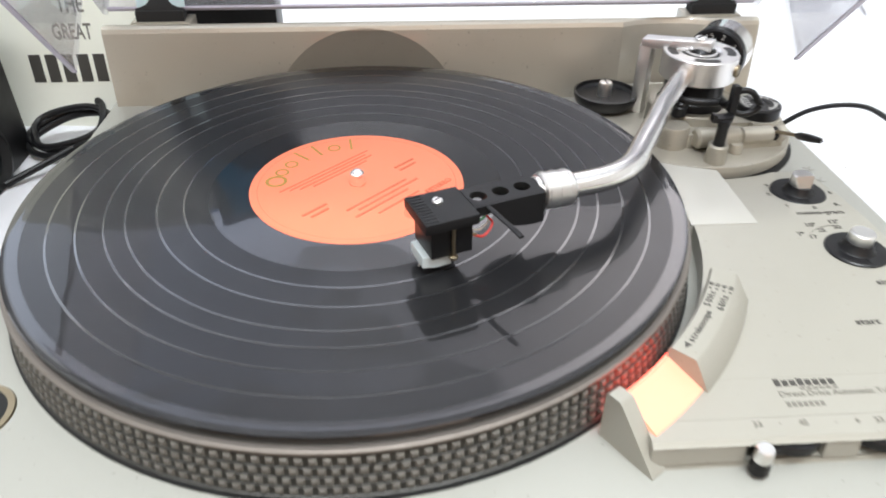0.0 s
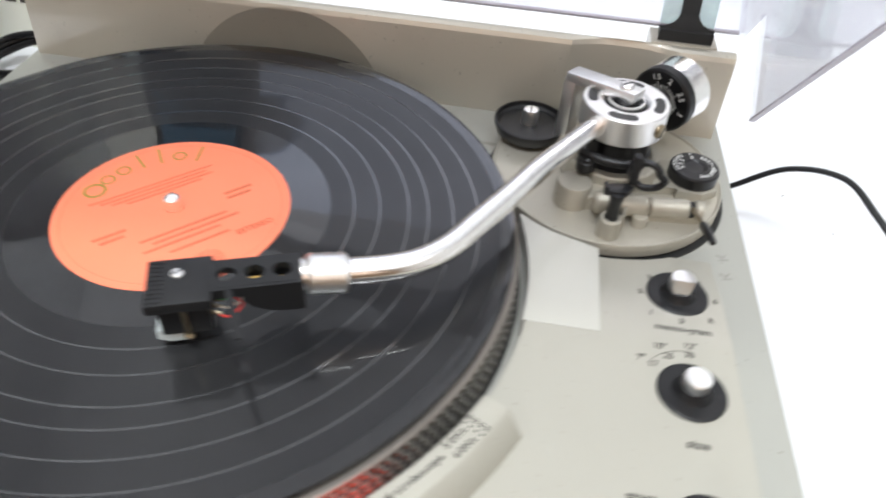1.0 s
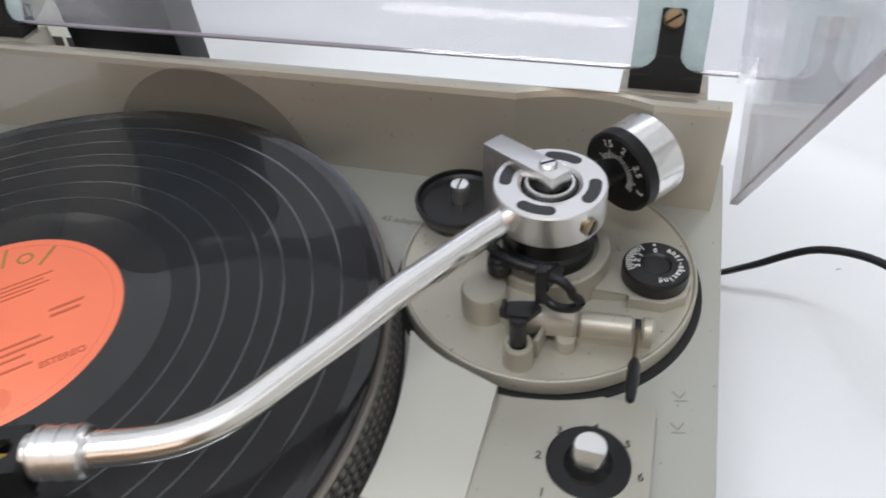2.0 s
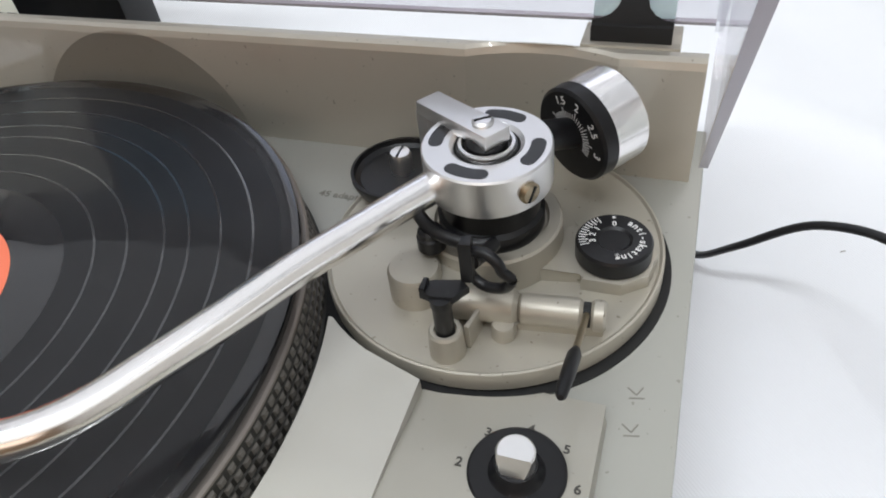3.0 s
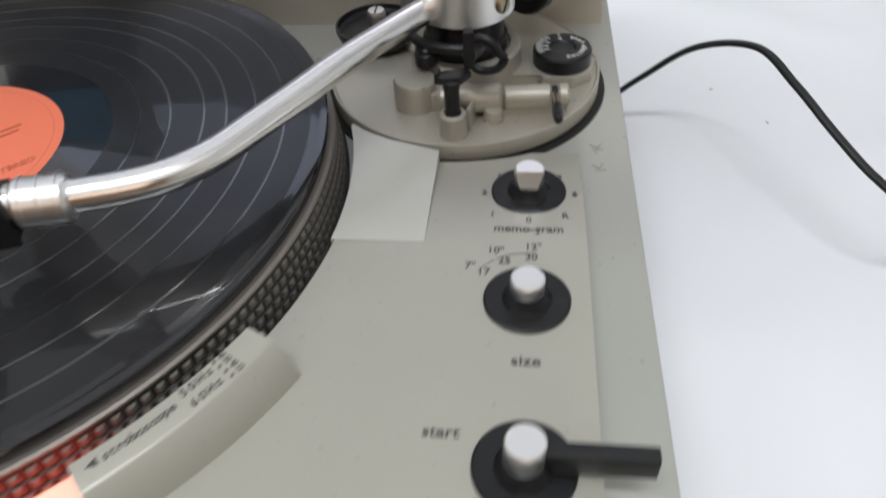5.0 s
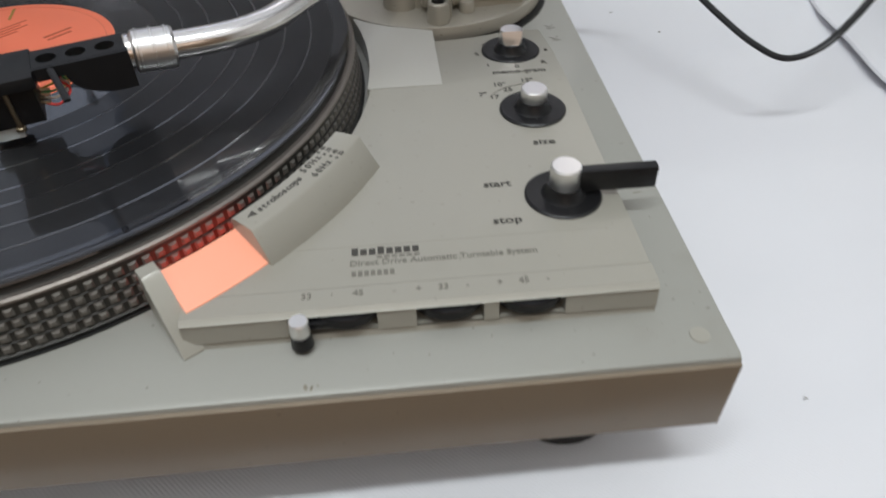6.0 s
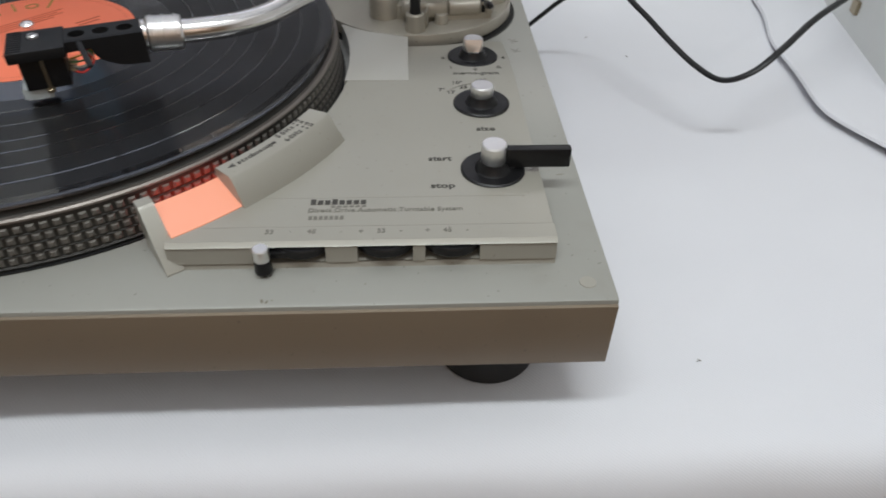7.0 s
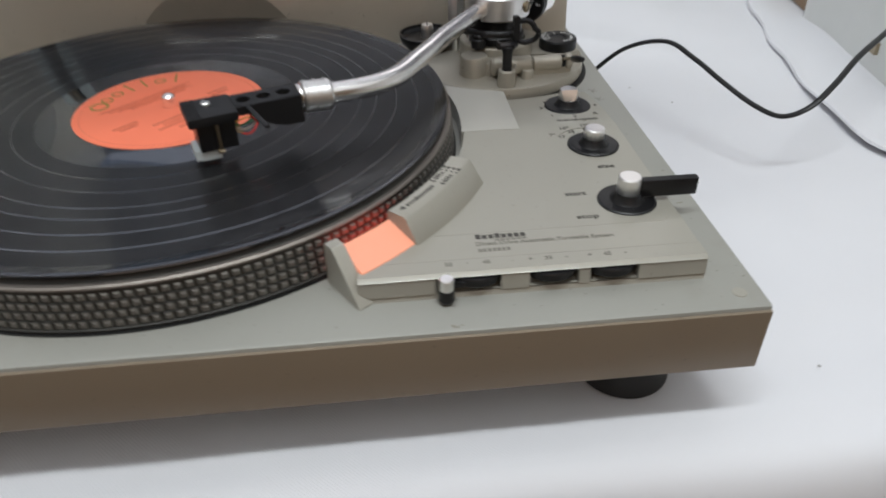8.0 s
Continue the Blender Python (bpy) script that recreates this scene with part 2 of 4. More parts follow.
# ---- building helpers ----
def thing(name, base, label, category, kind="", group=""):
    ob = new(name)
    ob.empty_display_size = 0.01
    ob.location = base
    return tagged(ob, label, category, group, kind)


def base_of(ob):
    while ob.parent:
        ob = ob.parent
    return Vector(ob.location)


def finish(bm, name, mat, smooth=True, angle=32):
    me = bpy.data.meshes.new(name)
    bmesh.ops.recalc_face_normals(bm, faces=bm.faces)
    bm.to_mesh(me)
    bm.free()
    me.materials.append(mat)
    if smooth:
        for p in me.polygons:
            p.use_smooth = True
        me.set_sharp_from_angle(angle=radians(angle))
    return me


def part(name, bm, mat, parent, label="", smooth=True, angle=32):
    bmesh.ops.translate(bm, verts=bm.verts, vec=-base_of(parent))
    ob = new(name, finish(bm, name, mat, smooth, angle))
    ob.parent = parent
    return tagged(ob, label)


def solid(name, bm, mat, base, label, category, kind="", group=""):
    """A thing of one mesh."""
    bmesh.ops.translate(bm, verts=bm.verts, vec=-Vector(base))
    ob = new(name, finish(bm, name, mat))
    ob.location = base
    return tagged(ob, label, category, group, kind)


def box(x0, x1, y0, y1, z0, z1, bevel=0.0, seg=2, bm=None, m=None):
    bm = bm or bmesh.new()
    vs = [bm.verts.new((x, y, z)) for x in (x0, x1) for y in (y0, y1) for z in (z0, z1)]
    fs = [(0, 1, 3, 2), (4, 6, 7, 5), (0, 4, 5, 1), (2, 3, 7, 6), (0, 2, 6, 4), (1, 5, 7, 3)]
    faces = [bm.faces.new([vs[i] for i in f]) for f in fs]
    if bevel:
        es = {e for f in faces for e in f.edges}
        r = bmesh.ops.bevel(bm, geom=list(es), offset=bevel, segments=seg, affect="EDGES", profile=0.6)
        vs = list({v for f in r["faces"] for v in f.verts} | {v for v in vs if v.is_valid})
    if m is not None:
        bmesh.ops.transform(bm, matrix=m, verts=vs)
    return bm


def prism(pts, z0, z1, bevel=0.0, bm=None, m=None, seg=2):
    """An upright prism over a polygon in plan."""
    bm = bm or bmesh.new()
    a = [bm.verts.new((x, y, z0)) for x, y in pts]
    b = [bm.verts.new((x, y, z1)) for x, y in pts]
    k = len(pts)
    top = bm.faces.new(b)
    fs = [bm.faces.new(a[::-1]), top] + [bm.faces.new((a[i], a[(i + 1) % k], b[(i + 1) % k], b[i])) for i in range(k)]
    vs = a + b
    if bevel:
        r = bmesh.ops.bevel(bm, geom=list(top.edges), offset=bevel, segments=seg, affect="EDGES", profile=0.6)
        vs = list({v for v in vs if v.is_valid} | {v for f in r["faces"] for v in f.verts})
    if m is not None:
        bmesh.ops.transform(bm, matrix=m, verts=vs)
    return bm


def lathe(profile, centre=(0, 0), seg=48, bm=None, m=None, closed=False):
    """A turned form: (radius, height) pairs round an upright axis."""
    bm = bm or bmesh.new()
    rings, made = [], []
    for r, z in profile:
        if r < 1e-7:
            v = bm.verts.new((centre[0], centre[1], z))
            rings.append([v])
            made.append(v)
        else:
            ring = [bm.verts.new((centre[0] + r * math.cos(6.283185307 * i / seg), centre[1] + r * math.sin(6.283185307 * i / seg), z)) for i in range(seg)]
            rings.append(ring)
            made += ring
    pairs = list(zip(rings, rings[1:]))
    if closed:
        pairs.append((rings[-1], rings[0]))
    for a, b in pairs:
        for i in range(seg):
            j = (i + 1) % seg
            q = [a[i % len(a)], a[j % len(a)], b[j % len(b)], b[i % len(b)]]
            q = list(dict.fromkeys(q))
            if len(q) > 2:
                bm.faces.new(q)
    if m is not None:
        bmesh.ops.transform(bm, matrix=m, verts=made)
    return bm


def along(a, b):
    """A pose at a whose z axis points to b."""
    a, b = Vector(a), Vector(b)
    return Matrix.Translation(a) @ (b - a).to_track_quat("Z", "Y").to_matrix().to_4x4()


def rod(a, b, r, seg=20, bm=None, cap=0.0):
    h = (Vector(b) - Vector(a)).length
    c = cap or min(r * 0.25, h * 0.2)
    return lathe([(0, 0), (r - c, 0), (r, c), (r, h - c), (r - c, h), (0, h)], seg=seg, bm=bm, m=along(a, b))


def smooth_path(pts, n=10):
    """Catmull-Rom through the points."""
    p = [Vector(q) for q in pts]
    p = [p[0] * 2 - p[1]] + p + [p[-1] * 2 - p[-2]]
    out = []
    for i in range(1, len(p) - 2):
        for k in range(n):
            t = k / n
            out.append(0.5 * ((2 * p[i]) + (p[i + 1] - p[i - 1]) * t + (2 * p[i - 1] - 5 * p[i] + 4 * p[i + 1] - p[i + 2]) * t * t + (3 * p[i] - p[i - 1] - 3 * p[i + 1] + p[i + 2]) * t ** 3))
    return out + [p[-2]]


def sweep(path, r, seg=16, bm=None, flat=1.0):
    bm = bm or bmesh.new()
    rings, up = [], Vector((0, 0, 1))
    for i, p in enumerate(path):
        d = (path[min(i + 1, len(path) - 1)] - path[max(i - 1, 0)]).normalized()
        s = d.cross(up)
        s = s.normalized() if s.length > 1e-4 else Vector((1, 0, 0))
        u = s.cross(d)
        rings.append([bm.verts.new(p + s * (r * math.cos(6.283185307 * k / seg)) + u * (r * flat * math.sin(6.283185307 * k / seg))) for k in range(seg)])
    for a, b in zip(rings, rings[1:]):
        for k in range(seg):
            bm.faces.new((a[k], a[(k + 1) % seg], b[(k + 1) % seg], b[k]))
    bm.faces.new(rings[0][::-1])
    bm.faces.new(rings[-1])
    return bm


def arc_block(a0, a1, section, centre=(0, 0), seg=20, bm=None):
    """A ring sector, from angle a0 to a1 in degrees, of a closed (radius, height) section."""
    bm = bm or bmesh.new()
    rows = []
    for i in range(seg + 1):
        a = radians(a0 + (a1 - a0) * i / seg)
        rows.append([bm.verts.new((centre[0] + r * math.cos(a), centre[1] + r * math.sin(a), z)) for r, z in section])
    k = len(section)
    for p, q in zip(rows, rows[1:]):
        for j in range(k):
            bm.faces.new((p[j], p[(j + 1) % k], q[(j + 1) % k], q[j]))
    bm.faces.new(rows[0][::-1])
    bm.faces.new(rows[-1])
    return bm


def lettering(text, size, m, mat, parent, label="", width=None, thick=0.00006, bold=0.018):
    """Flat letters in the built-in font as a mesh part; m puts the text's centre and plane."""
    c = bpy.data.curves.new("lettering", "FONT")
    c.body, c.size, c.extrude, c.align_x, c.align_y, c.resolution_u = text, size, thick, "CENTER", "CENTER", 3
    c.offset = size * bold
    tmp = bpy.data.objects.new("lettering", c)
    scene.collection.objects.link(tmp)
    bpy.context.view_layer.update()
    me = bpy.data.meshes.new_from_object(tmp.evaluated_get(bpy.context.evaluated_depsgraph_get()))
    bpy.data.objects.remove(tmp)
    bpy.data.curves.remove(c)
    if width:
        w = max(v.co.x for v in me.vertices) - min(v.co.x for v in me.vertices)
        me.transform(Matrix.Diagonal((width / w, 1, 1, 1)))
    me.transform(Matrix.Translation(-base_of(parent)) @ m)
    me.materials.clear()
    me.materials.append(mat)
    ob = new("lettering", me)
    ob.parent = parent
    return tagged(ob, label)


def bars(rows, m, mat, parent, name="print_bar", label=""):
    """Flat printed bars (x0, x1, y0, y1) in one plane."""
    made = None
    for x0, x1, y0, y1 in rows:
        bm = box(x0, x1, y0, y1, -0.00005, 0.00005)
        bmesh.ops.transform(bm, matrix=m, verts=bm.verts)
        made = part(name, bm, mat, parent, label, smooth=False)
    return made


def screw(centre, axis_to, r, mat, parent, slot=True, name="screw", turn=0.6):
    m = along(centre, axis_to)
    ob = part(name, lathe([(0, 0), (r, 0), (r, r * 0.35), (r * 0.8, r * 0.55), (0, r * 0.6)], seg=20, m=m), mat, parent)
    if slot:
        part("slot", box(-r * 0.8, r * 0.8, -r * 0.13, r * 0.13, r * 0.5, r * 0.63, m=m @ Matrix.Rotation(turn, 4, "Z")), GAP, ob)
    return ob

# ---- the room ----
TABLE_Z = -0.067
# the room shell stays out of view, added to bounce and reflect light
solid("floor", box(-2.4, 2.4, -2.6, 1.6, -0.86, -0.82), FLOOR, (0, 0, -0.82), "brown wooden floor of the room", "floor", "structure")
solid("ceiling", box(-2.4, 2.4, -2.6, 1.6, 1.70, 1.78), WALL, (0, 0, 1.70), "plain white ceiling", "ceiling", "structure")
solid("wall_left", box(-2.5, -2.4, -2.6, 1.6, -0.82, 1.70), WALL, (-2.45, 0, -0.82), "plain white painted wall", "wall", "structure")
solid("wall_right", box(2.4, 2.5, -2.6, 1.6, -0.82, 1.70), WALL, (2.45, 0, -0.82), "plain white painted wall", "wall", "structure")
# unseen; brown so that its bounce warms the plinth front
solid("wall_front", box(-2.4, 2.4, -2.7, -2.6, -0.82, 1.70), BROWN_WOOD, (0, -2.65, -0.82), "unseen brown wall added to warm the bounced light", "wall", "structure")
# unseen; grey so that the record mirrors a darker wall
bm = box(-2.4, -1.20, 1.5, 1.6, -0.82, 1.70)
box(1.10, 2.4, 1.5, 1.6, -0.82, 1.70, bm=bm)
box(-1.20, 1.10, 1.5, 1.6, -0.82, 0.98, bm=bm)
box(-1.20, 1.10, 1.5, 1.6, 1.44, 1.70, bm=bm)
solid("wall_back", bm, GREY_WALL, (0, 1.55, -0.82), "unseen wall with a window opening, grey to keep reflections dark", "wall", "structure")


def cloth_height(x, y):
    """The lie of the table cloth: soft creases, a ridge on the right, a bunched rear corner."""
    v = Vector((x * 3.1, y * 3.1, 0.3))
    h = 0.0024 * noise.noise(v * 3.0) + 0.0036 * noise.noise(v) + 0.0015 * noise.noise(v * 7.0)
    # pressed creases that cross the lap of the table, and a few long waves
    for cx0, cy0, ang, amp, wid in ((0.40, 0.02, 62, 0.0024, 0.007), (0.36, -0.08, 20, 0.0020, 0.010), (0.33, -0.16, 4, 0.0028, 0.014), (0.44, 0.16, 35, 0.0038, 0.012), (0.34, 0.30, -20, 0.0040, 0.016), (0.42, 0.40, 75, 0.0050, 0.014), (0.30, 0.10, 80, 0.0018, 0.010)):
        q = radians(ang)
        across = -(x - cx0) * math.sin(q) + (y - cy0) * math.cos(q)
        beside = (x - cx0) * math.cos(q) + (y - cy0) * math.sin(q)
        h += amp * math.exp(-(across / wid) ** 2) * math.exp(-(beside / 0.12) ** 2)
    u = (x - 0.34) * 0.75 + (y - 0.45) * 0.66
    far = max(0.0, min(1.0, (y - 0.22) / 0.2)) * max(0.0, min(1.0, (x - 0.15) / 0.15))
    h += far * 0.010 * (math.sin(u * 46 + 2.5 * noise.noise(v * 1.4)) * 0.5 + 0.5)
    # keep the cloth down where the turntable stands
    if -0.22 < x < 0.29 and -0.2 < y < 0.22:
        h = min(h, 0.0)
    return max(h, -0.0024)


def table_cloth():
    bm = bmesh.new()
    xs = [-1.1 + 0.03 * i for i in range(24)] + [-0.38 + 0.0105 * i for i in range(140)]
    ys = []
    # over the front edge, then back across the top
    drop = [(-0.204, -0.50), (-0.2035, -0.30), (-0.203, -0.18), (-0.2025, -0.12), (-0.2015, -0.094), (-0.1995, -0.083), (-0.1960, -0.0745), (-0.1905, -0.0695), (-0.1835, -0.0676), (-0.176, TABLE_Z), (-0.168, TABLE_Z)]
    top = [(-0.16 + 0.012 * i, TABLE_Z) for i in range(100)]
    rows = []
    for y, z in drop + top:
        row = []
        for x in xs:
            if z < TABLE_Z - 0.0001:
                t = min(1.0, (TABLE_Z - z) / 0.3)
                dy = 0.018 * t * math.sin(x * 21 + 1.5 * math.sin(x * 6)) + 0.0015 * noise.noise(Vector((x * 14, z * 9, 0)))
                dz = 0.001 * noise.noise(Vector((x * 9, 0, 4)))
                row.append(bm.verts.new((x, y - abs(dy) - 0.010 * t, z + dz)))
            else:
                row.append(bm.verts.new((x, y, z + cloth_height(x, y))))
        rows.append(row)
    for a, b in zip(rows, rows[1:]):
        for i in range(len(xs) - 1):
            bm.faces.new((a[i], a[i + 1], b[i + 1], b[i]))
    r = bmesh.ops.extrude_face_region(bm, geom=list(bm.faces))
    bmesh.ops.translate(bm, vec=(0, 0.0004, -0.0006), verts=[v for v in r["geom"] if isinstance(v, bmesh.types.BMVert)])
    return solid("table_cloth", bm, CLOTH, (0, -0.19, TABLE_Z), "white cotton cloth draped over the table, softly creased", "tablecloth")


table_cloth()


def cloth_fold():
    """The loose end of the cloth, folded back over itself along the right of the table."""
    bm = bmesh.new()
    rows = []
    for i in range(70):
        y = -0.10 + 0.0105 * i
        edge = 0.476 + 0.37 * max(0.0, y - 0.12) ** 1.4 + 1.6 * max(0.0, 0.07 - y) ** 1.5 + 0.002 * math.sin(y * 61)
        row = []
        for d, h in ((0.012, 0.0015), (0.003, 0.0020), (0.0, 0.0045), (0.0012, 0.0080), (0.006, 0.0105), (0.016, 0.0110), (0.030, 0.0100), (0.045, 0.0125), (0.065, 0.0170), (0.085, 0.0150), (0.110, 0.0190), (0.16, 0.0170), (0.24, 0.0120), (0.36, 0.0110)):
            n = noise.noise(Vector((d * 22, y * 9, 7.0)))
            lift = 1 + 0.5 * noise.noise(Vector((y * 7, 1.0, 2.0)))
            row.append(bm.verts.new((edge + d + 0.006 * n * min(1, d / 0.03), y, TABLE_Z + 0.0015 + 0.55 * h * lift + 0.005 * n * min(1, d / 0.03))))
        rows.append(row)
    for a, b in zip(rows, rows[1:]):
        for k in range(len(a) - 1):
            bm.faces.new((a[k], a[k + 1], b[k + 1], b[k]))
    return solid("folded_cloth", bm, CLOTH, (0.55, 0.2, TABLE_Z), "loose white cloth folded back over the table cloth", "cloth")


cloth_fold()
table = thing("table", (0, 0.35, -0.82), "plain table hidden under the white cloth", "table")
part("tabletop", box(-1.05, 1.08, -0.184, 1.0, -0.10, -0.0705, 0.004), WALL, table)
for lx, ly in ((-0.98, -0.12), (1.0, -0.12), (-0.98, 0.94), (1.0, 0.94)):
    part("leg", box(lx - 0.03, lx + 0.03, ly - 0.03, ly + 0.03, -0.82, -0.10, 0.003), WALL, table)

# ---- the turntable ----
X0, X1, Y0, Y1 = -0.167, 0.2645, -0.1692, 0.190
REC_Z = 0.0258
deck = thing("turntable", (0.05, 0.0, TABLE_Z), "champagne-coloured record player with its clear lid open on a white cloth", "turntable")


def plinth():
    bm = bmesh.new()
    prof = [(Y0 - 0.001, -0.0325), (Y0, -0.0022), (Y0 + 0.0006, -0.0006), (Y0 + 0.0022, 0.0), (Y1, 0.0), (Y1, -0.0325)]
    a = [bm.verts.new((X0, y, z)) for y, z in prof]
    b = [bm.verts.new((X1, y, z)) for y, z in prof]
    k = len(prof)
    ends = [bm.faces.new(a), bm.faces.new(b[::-1])]
    for i in range(k):
        bm.faces.new((a[i], b[i], b[(i + 1) % k], a[(i + 1) % k]))
    bmesh.ops.bevel(bm, geom=[e for f in ends for e in f.edges], offset=0.0012, segments=2, affect="EDGES", profile=0.6)
    return part("plinth", bm, DECK, deck, "champagne-painted plinth with scuffed front edge")


body = plinth()
# thin slab that carries the shaded tone of the plinth front
part("front_fascia", box(X0 + 0.0004, X1 - 0.0004, Y0 - 0.0014, Y0 + 0.0004, -0.0326, -0.0020, 0.0004), FASCIA, body, "front of the plinth, its warm shade put into the colour")
for fx, fy in ((0.2225, -0.1315), (-0.125, -0.1315), (0.2235, 0.150), (-0.125, 0.150)):
    part("foot", lathe([(0, TABLE_Z), (0.0205, TABLE_Z), (0.0222, TABLE_Z + 0.001), (0.0222, -0.047), (0.019, -0.043), (0.017, -0.0326), (0, -0.0326)], (fx, fy), 36), RUBBER, deck, "round black rubber foot")
part("edge_sticker", lathe([(0, 0), (0.0032, 0), (0.0030, 0.0003), (0, 0.0003)], (0.2545, -0.1595), 20), PLATE, body)
# small socket near the front left corner; a black disc paints its shaded hole
part("socket_rim", lathe([(0.0125, 0), (0.0155, 0), (0.0150, 0.0006), (0.0127, 0.0006)], (-0.1350, -0.1115), 36, closed=True), BRASS, body)
part("socket_hole_shade", lathe([(0, 0.0004), (0.0127, 0.0004), (0.0127, 0.0001), (0, 0.0001)], (-0.1350, -0.1115), 36), GAP, body)


def rear_panel():
    """The upright rear housing, hollowed behind the counterweight and scooped behind the record."""
    def face(x, dy):
        # height of the scoop's rim over this place, then the face below and above it
        rim = max(0.0005, -0.0155 + math.sqrt(max(0.0, 0.0630 ** 2 - x * x)))
        pts = []
        for i in range(1, 10):
            z = rim * i / 9
            y = 0.1535 + 0.1166 * z
            reach = 0.0630 ** 2 - (z + 0.0155) ** 2
            if abs(x) < 0.0611:
                y = max(y, math.sqrt(max(0.0, y * y + reach - x * x)))
            pts.append((y + dy, z))
        for i in range(1, 5):
            z = rim + (0.0460 - rim) * i / 5
            pts.append((0.1535 + 0.1166 * z + dy, z))
        return pts

    bm = bmesh.new()
    xs = [X0 + 0.0032 + i * 0.006 for i in range(56)]
    xs = [x for x in xs if x < 0.166] + [0.1680 + 0.0024 * i for i in range(29)] + [0.243, 0.2485, 0.254, 0.2592]
    xs = sorted([x for x in xs if abs(x) > 0.0640] + [-0.0627 + 0.0019 * i for i in range(67)])
    rows = []
    for x in xs:
        dy = 0.0
        if abs(x - 0.1975) < 0.0296:
            dy = 0.0896 + math.sqrt(0.0745 ** 2 - (x - 0.1975) ** 2) - 0.158
        prof = [(0.1535 + dy + (math.sqrt(max(0.0, 0.1535 ** 2 + 0.0630 ** 2 - 0.0155 ** 2 - x * x)) - 0.1535 if abs(x) < 0.0611 else 0.0), 0.0), *face(x, dy), (0.1589 + dy, 0.0460), (0.1600 + dy, 0.0486), (0.1622 + dy * 0.7, 0.0497), (0.1650, 0.0499), (0.1672, 0.0489), (0.1680, 0.0300), (0.1860, 0.0290), (0.1880, 0.0275), (0.1890, 0.0)]
        rows.append([bm.verts.new((x, y, z)) for y, z in prof])
    k = len(rows[0])
    for a, b in zip(rows, rows[1:]):
        for j in range(k):
            bm.faces.new((a[j], a[(j + 1) % k], b[(j + 1) % k], b[j]))
    bm.faces.new(rows[0])
    bm.faces.new(rows[-1][::-1])
    return part("rear_panel", bm, CHAMPAGNE, deck, "upright champagne rear housing", angle=9)


rear_panel()


# console plate: level at the front, falling to the deck by the arm base
def plate_z(y):
    ks = [(-0.2, 0.0113), (-0.12, 0.0113), (-0.10, 0.0108), (-0.02, 0.0103), (0.0085, 0.0082), (0.040, 0.0030), (0.1, 0.002)]
    for (a, za), (b, zb) in zip(ks, ks[1:]):
        if y <= b:
            return za + (zb - za) * (y - a) / (b - a)
    return 0.002


POD_C, POD_R = (0.1940, 0.0960), 0.0605


def left_edge(y):
    r = 0.1595 if y > -0.105 else 0.1595 + 0.0150 * min(1, (-0.105 - y) / 0.012)
    return math.sqrt(r * r - y * y)


def strip(rows, height, low=-0.0003):
    """A slab between two edges: rows of (y, x left, x right), its top at height(y)."""
    bm = bmesh.new()
    t = [[bm.verts.new((x, y, height(y))) for x in (a, b)] for y, a, b in rows]
    l = [[bm.verts.new((x, y, low)) for x in (a, b)] for y, a, b in rows]
    for i in range(len(rows) - 1):
        bm.faces.new((t[i][0], t[i][1], t[i + 1][1], t[i + 1][0]))
        bm.faces.new((l[i][1], l[i][0], l[i + 1][0], l[i + 1][1]))
        bm.faces.new((t[i][0], t[i + 1][0], l[i + 1][0], l[i][0]))
        bm.faces.new((t[i + 1][1], t[i][1], l[i][1], l[i + 1][1]))
    for i in (0, -1):
        bm.faces.new((t[i][0], t[i][1], l[i][1], l[i][0]))
    return bm


ys = [-0.1380 + 0.0045 * i for i in range(39)]
console = part("console_plate", strip([(y, left_edge(y), 0.2436) for y in [q for q in ys if q < 0.0290] + [0.0312]], plate_z), PLATE, deck, "pale champagne control panel")
rows = []
for i in range(8):
    y = 0.0312 + 0.0012 * i
    rows.append((y, POD_C[0] + math.sqrt(max(1e-6, (POD_R + 0.0038) ** 2 - (y - POD_C[1]) ** 2)), 0.2436))
part("console_tail", strip(rows, plate_z), PLATE, console)
slope = bmesh.new()
last = None
for i in range(40):
    y = -0.128 + 0.0042 * i
    w = 0.0003 + 0.0006 * max(0.0, min(1.0, (y + 0.126) / 0.030))
    pair = [slope.verts.new(c) for c in ((0.2436, y, plate_z(y) - 0.00005), (0.2436 + w * 0.55, y, plate_z(y) * 0.42), (0.2436 + w, y, 0.0002))]
    if last:
        for k in range(2):
            slope.faces.new((last[k], last[k + 1], pair[k + 1], pair[k]))
    last = pair
part("console_flank", slope, PLATE, console)
# raised pad between platter and arm base
rows = []
for i in range(25):
    y = -0.0205 + 0.0034 * i
    reach = (POD_R + 0.0034) ** 2 - (y - POD_C[1]) ** 2
    xr = 0.1892 if reach <= 0 else min(0.1886, POD_C[0] - math.sqrt(reach))
    xl = math.sqrt(0.1582 ** 2 - y * y)
    if xr - xl > 0.0008:
        rows.append((y, xl, xr))
part("raised_pad", strip(rows, lambda y: 0.01048 - 0.010 * max(0, y) * 0.12), PAD, console, "smooth raised pad beside the platter")


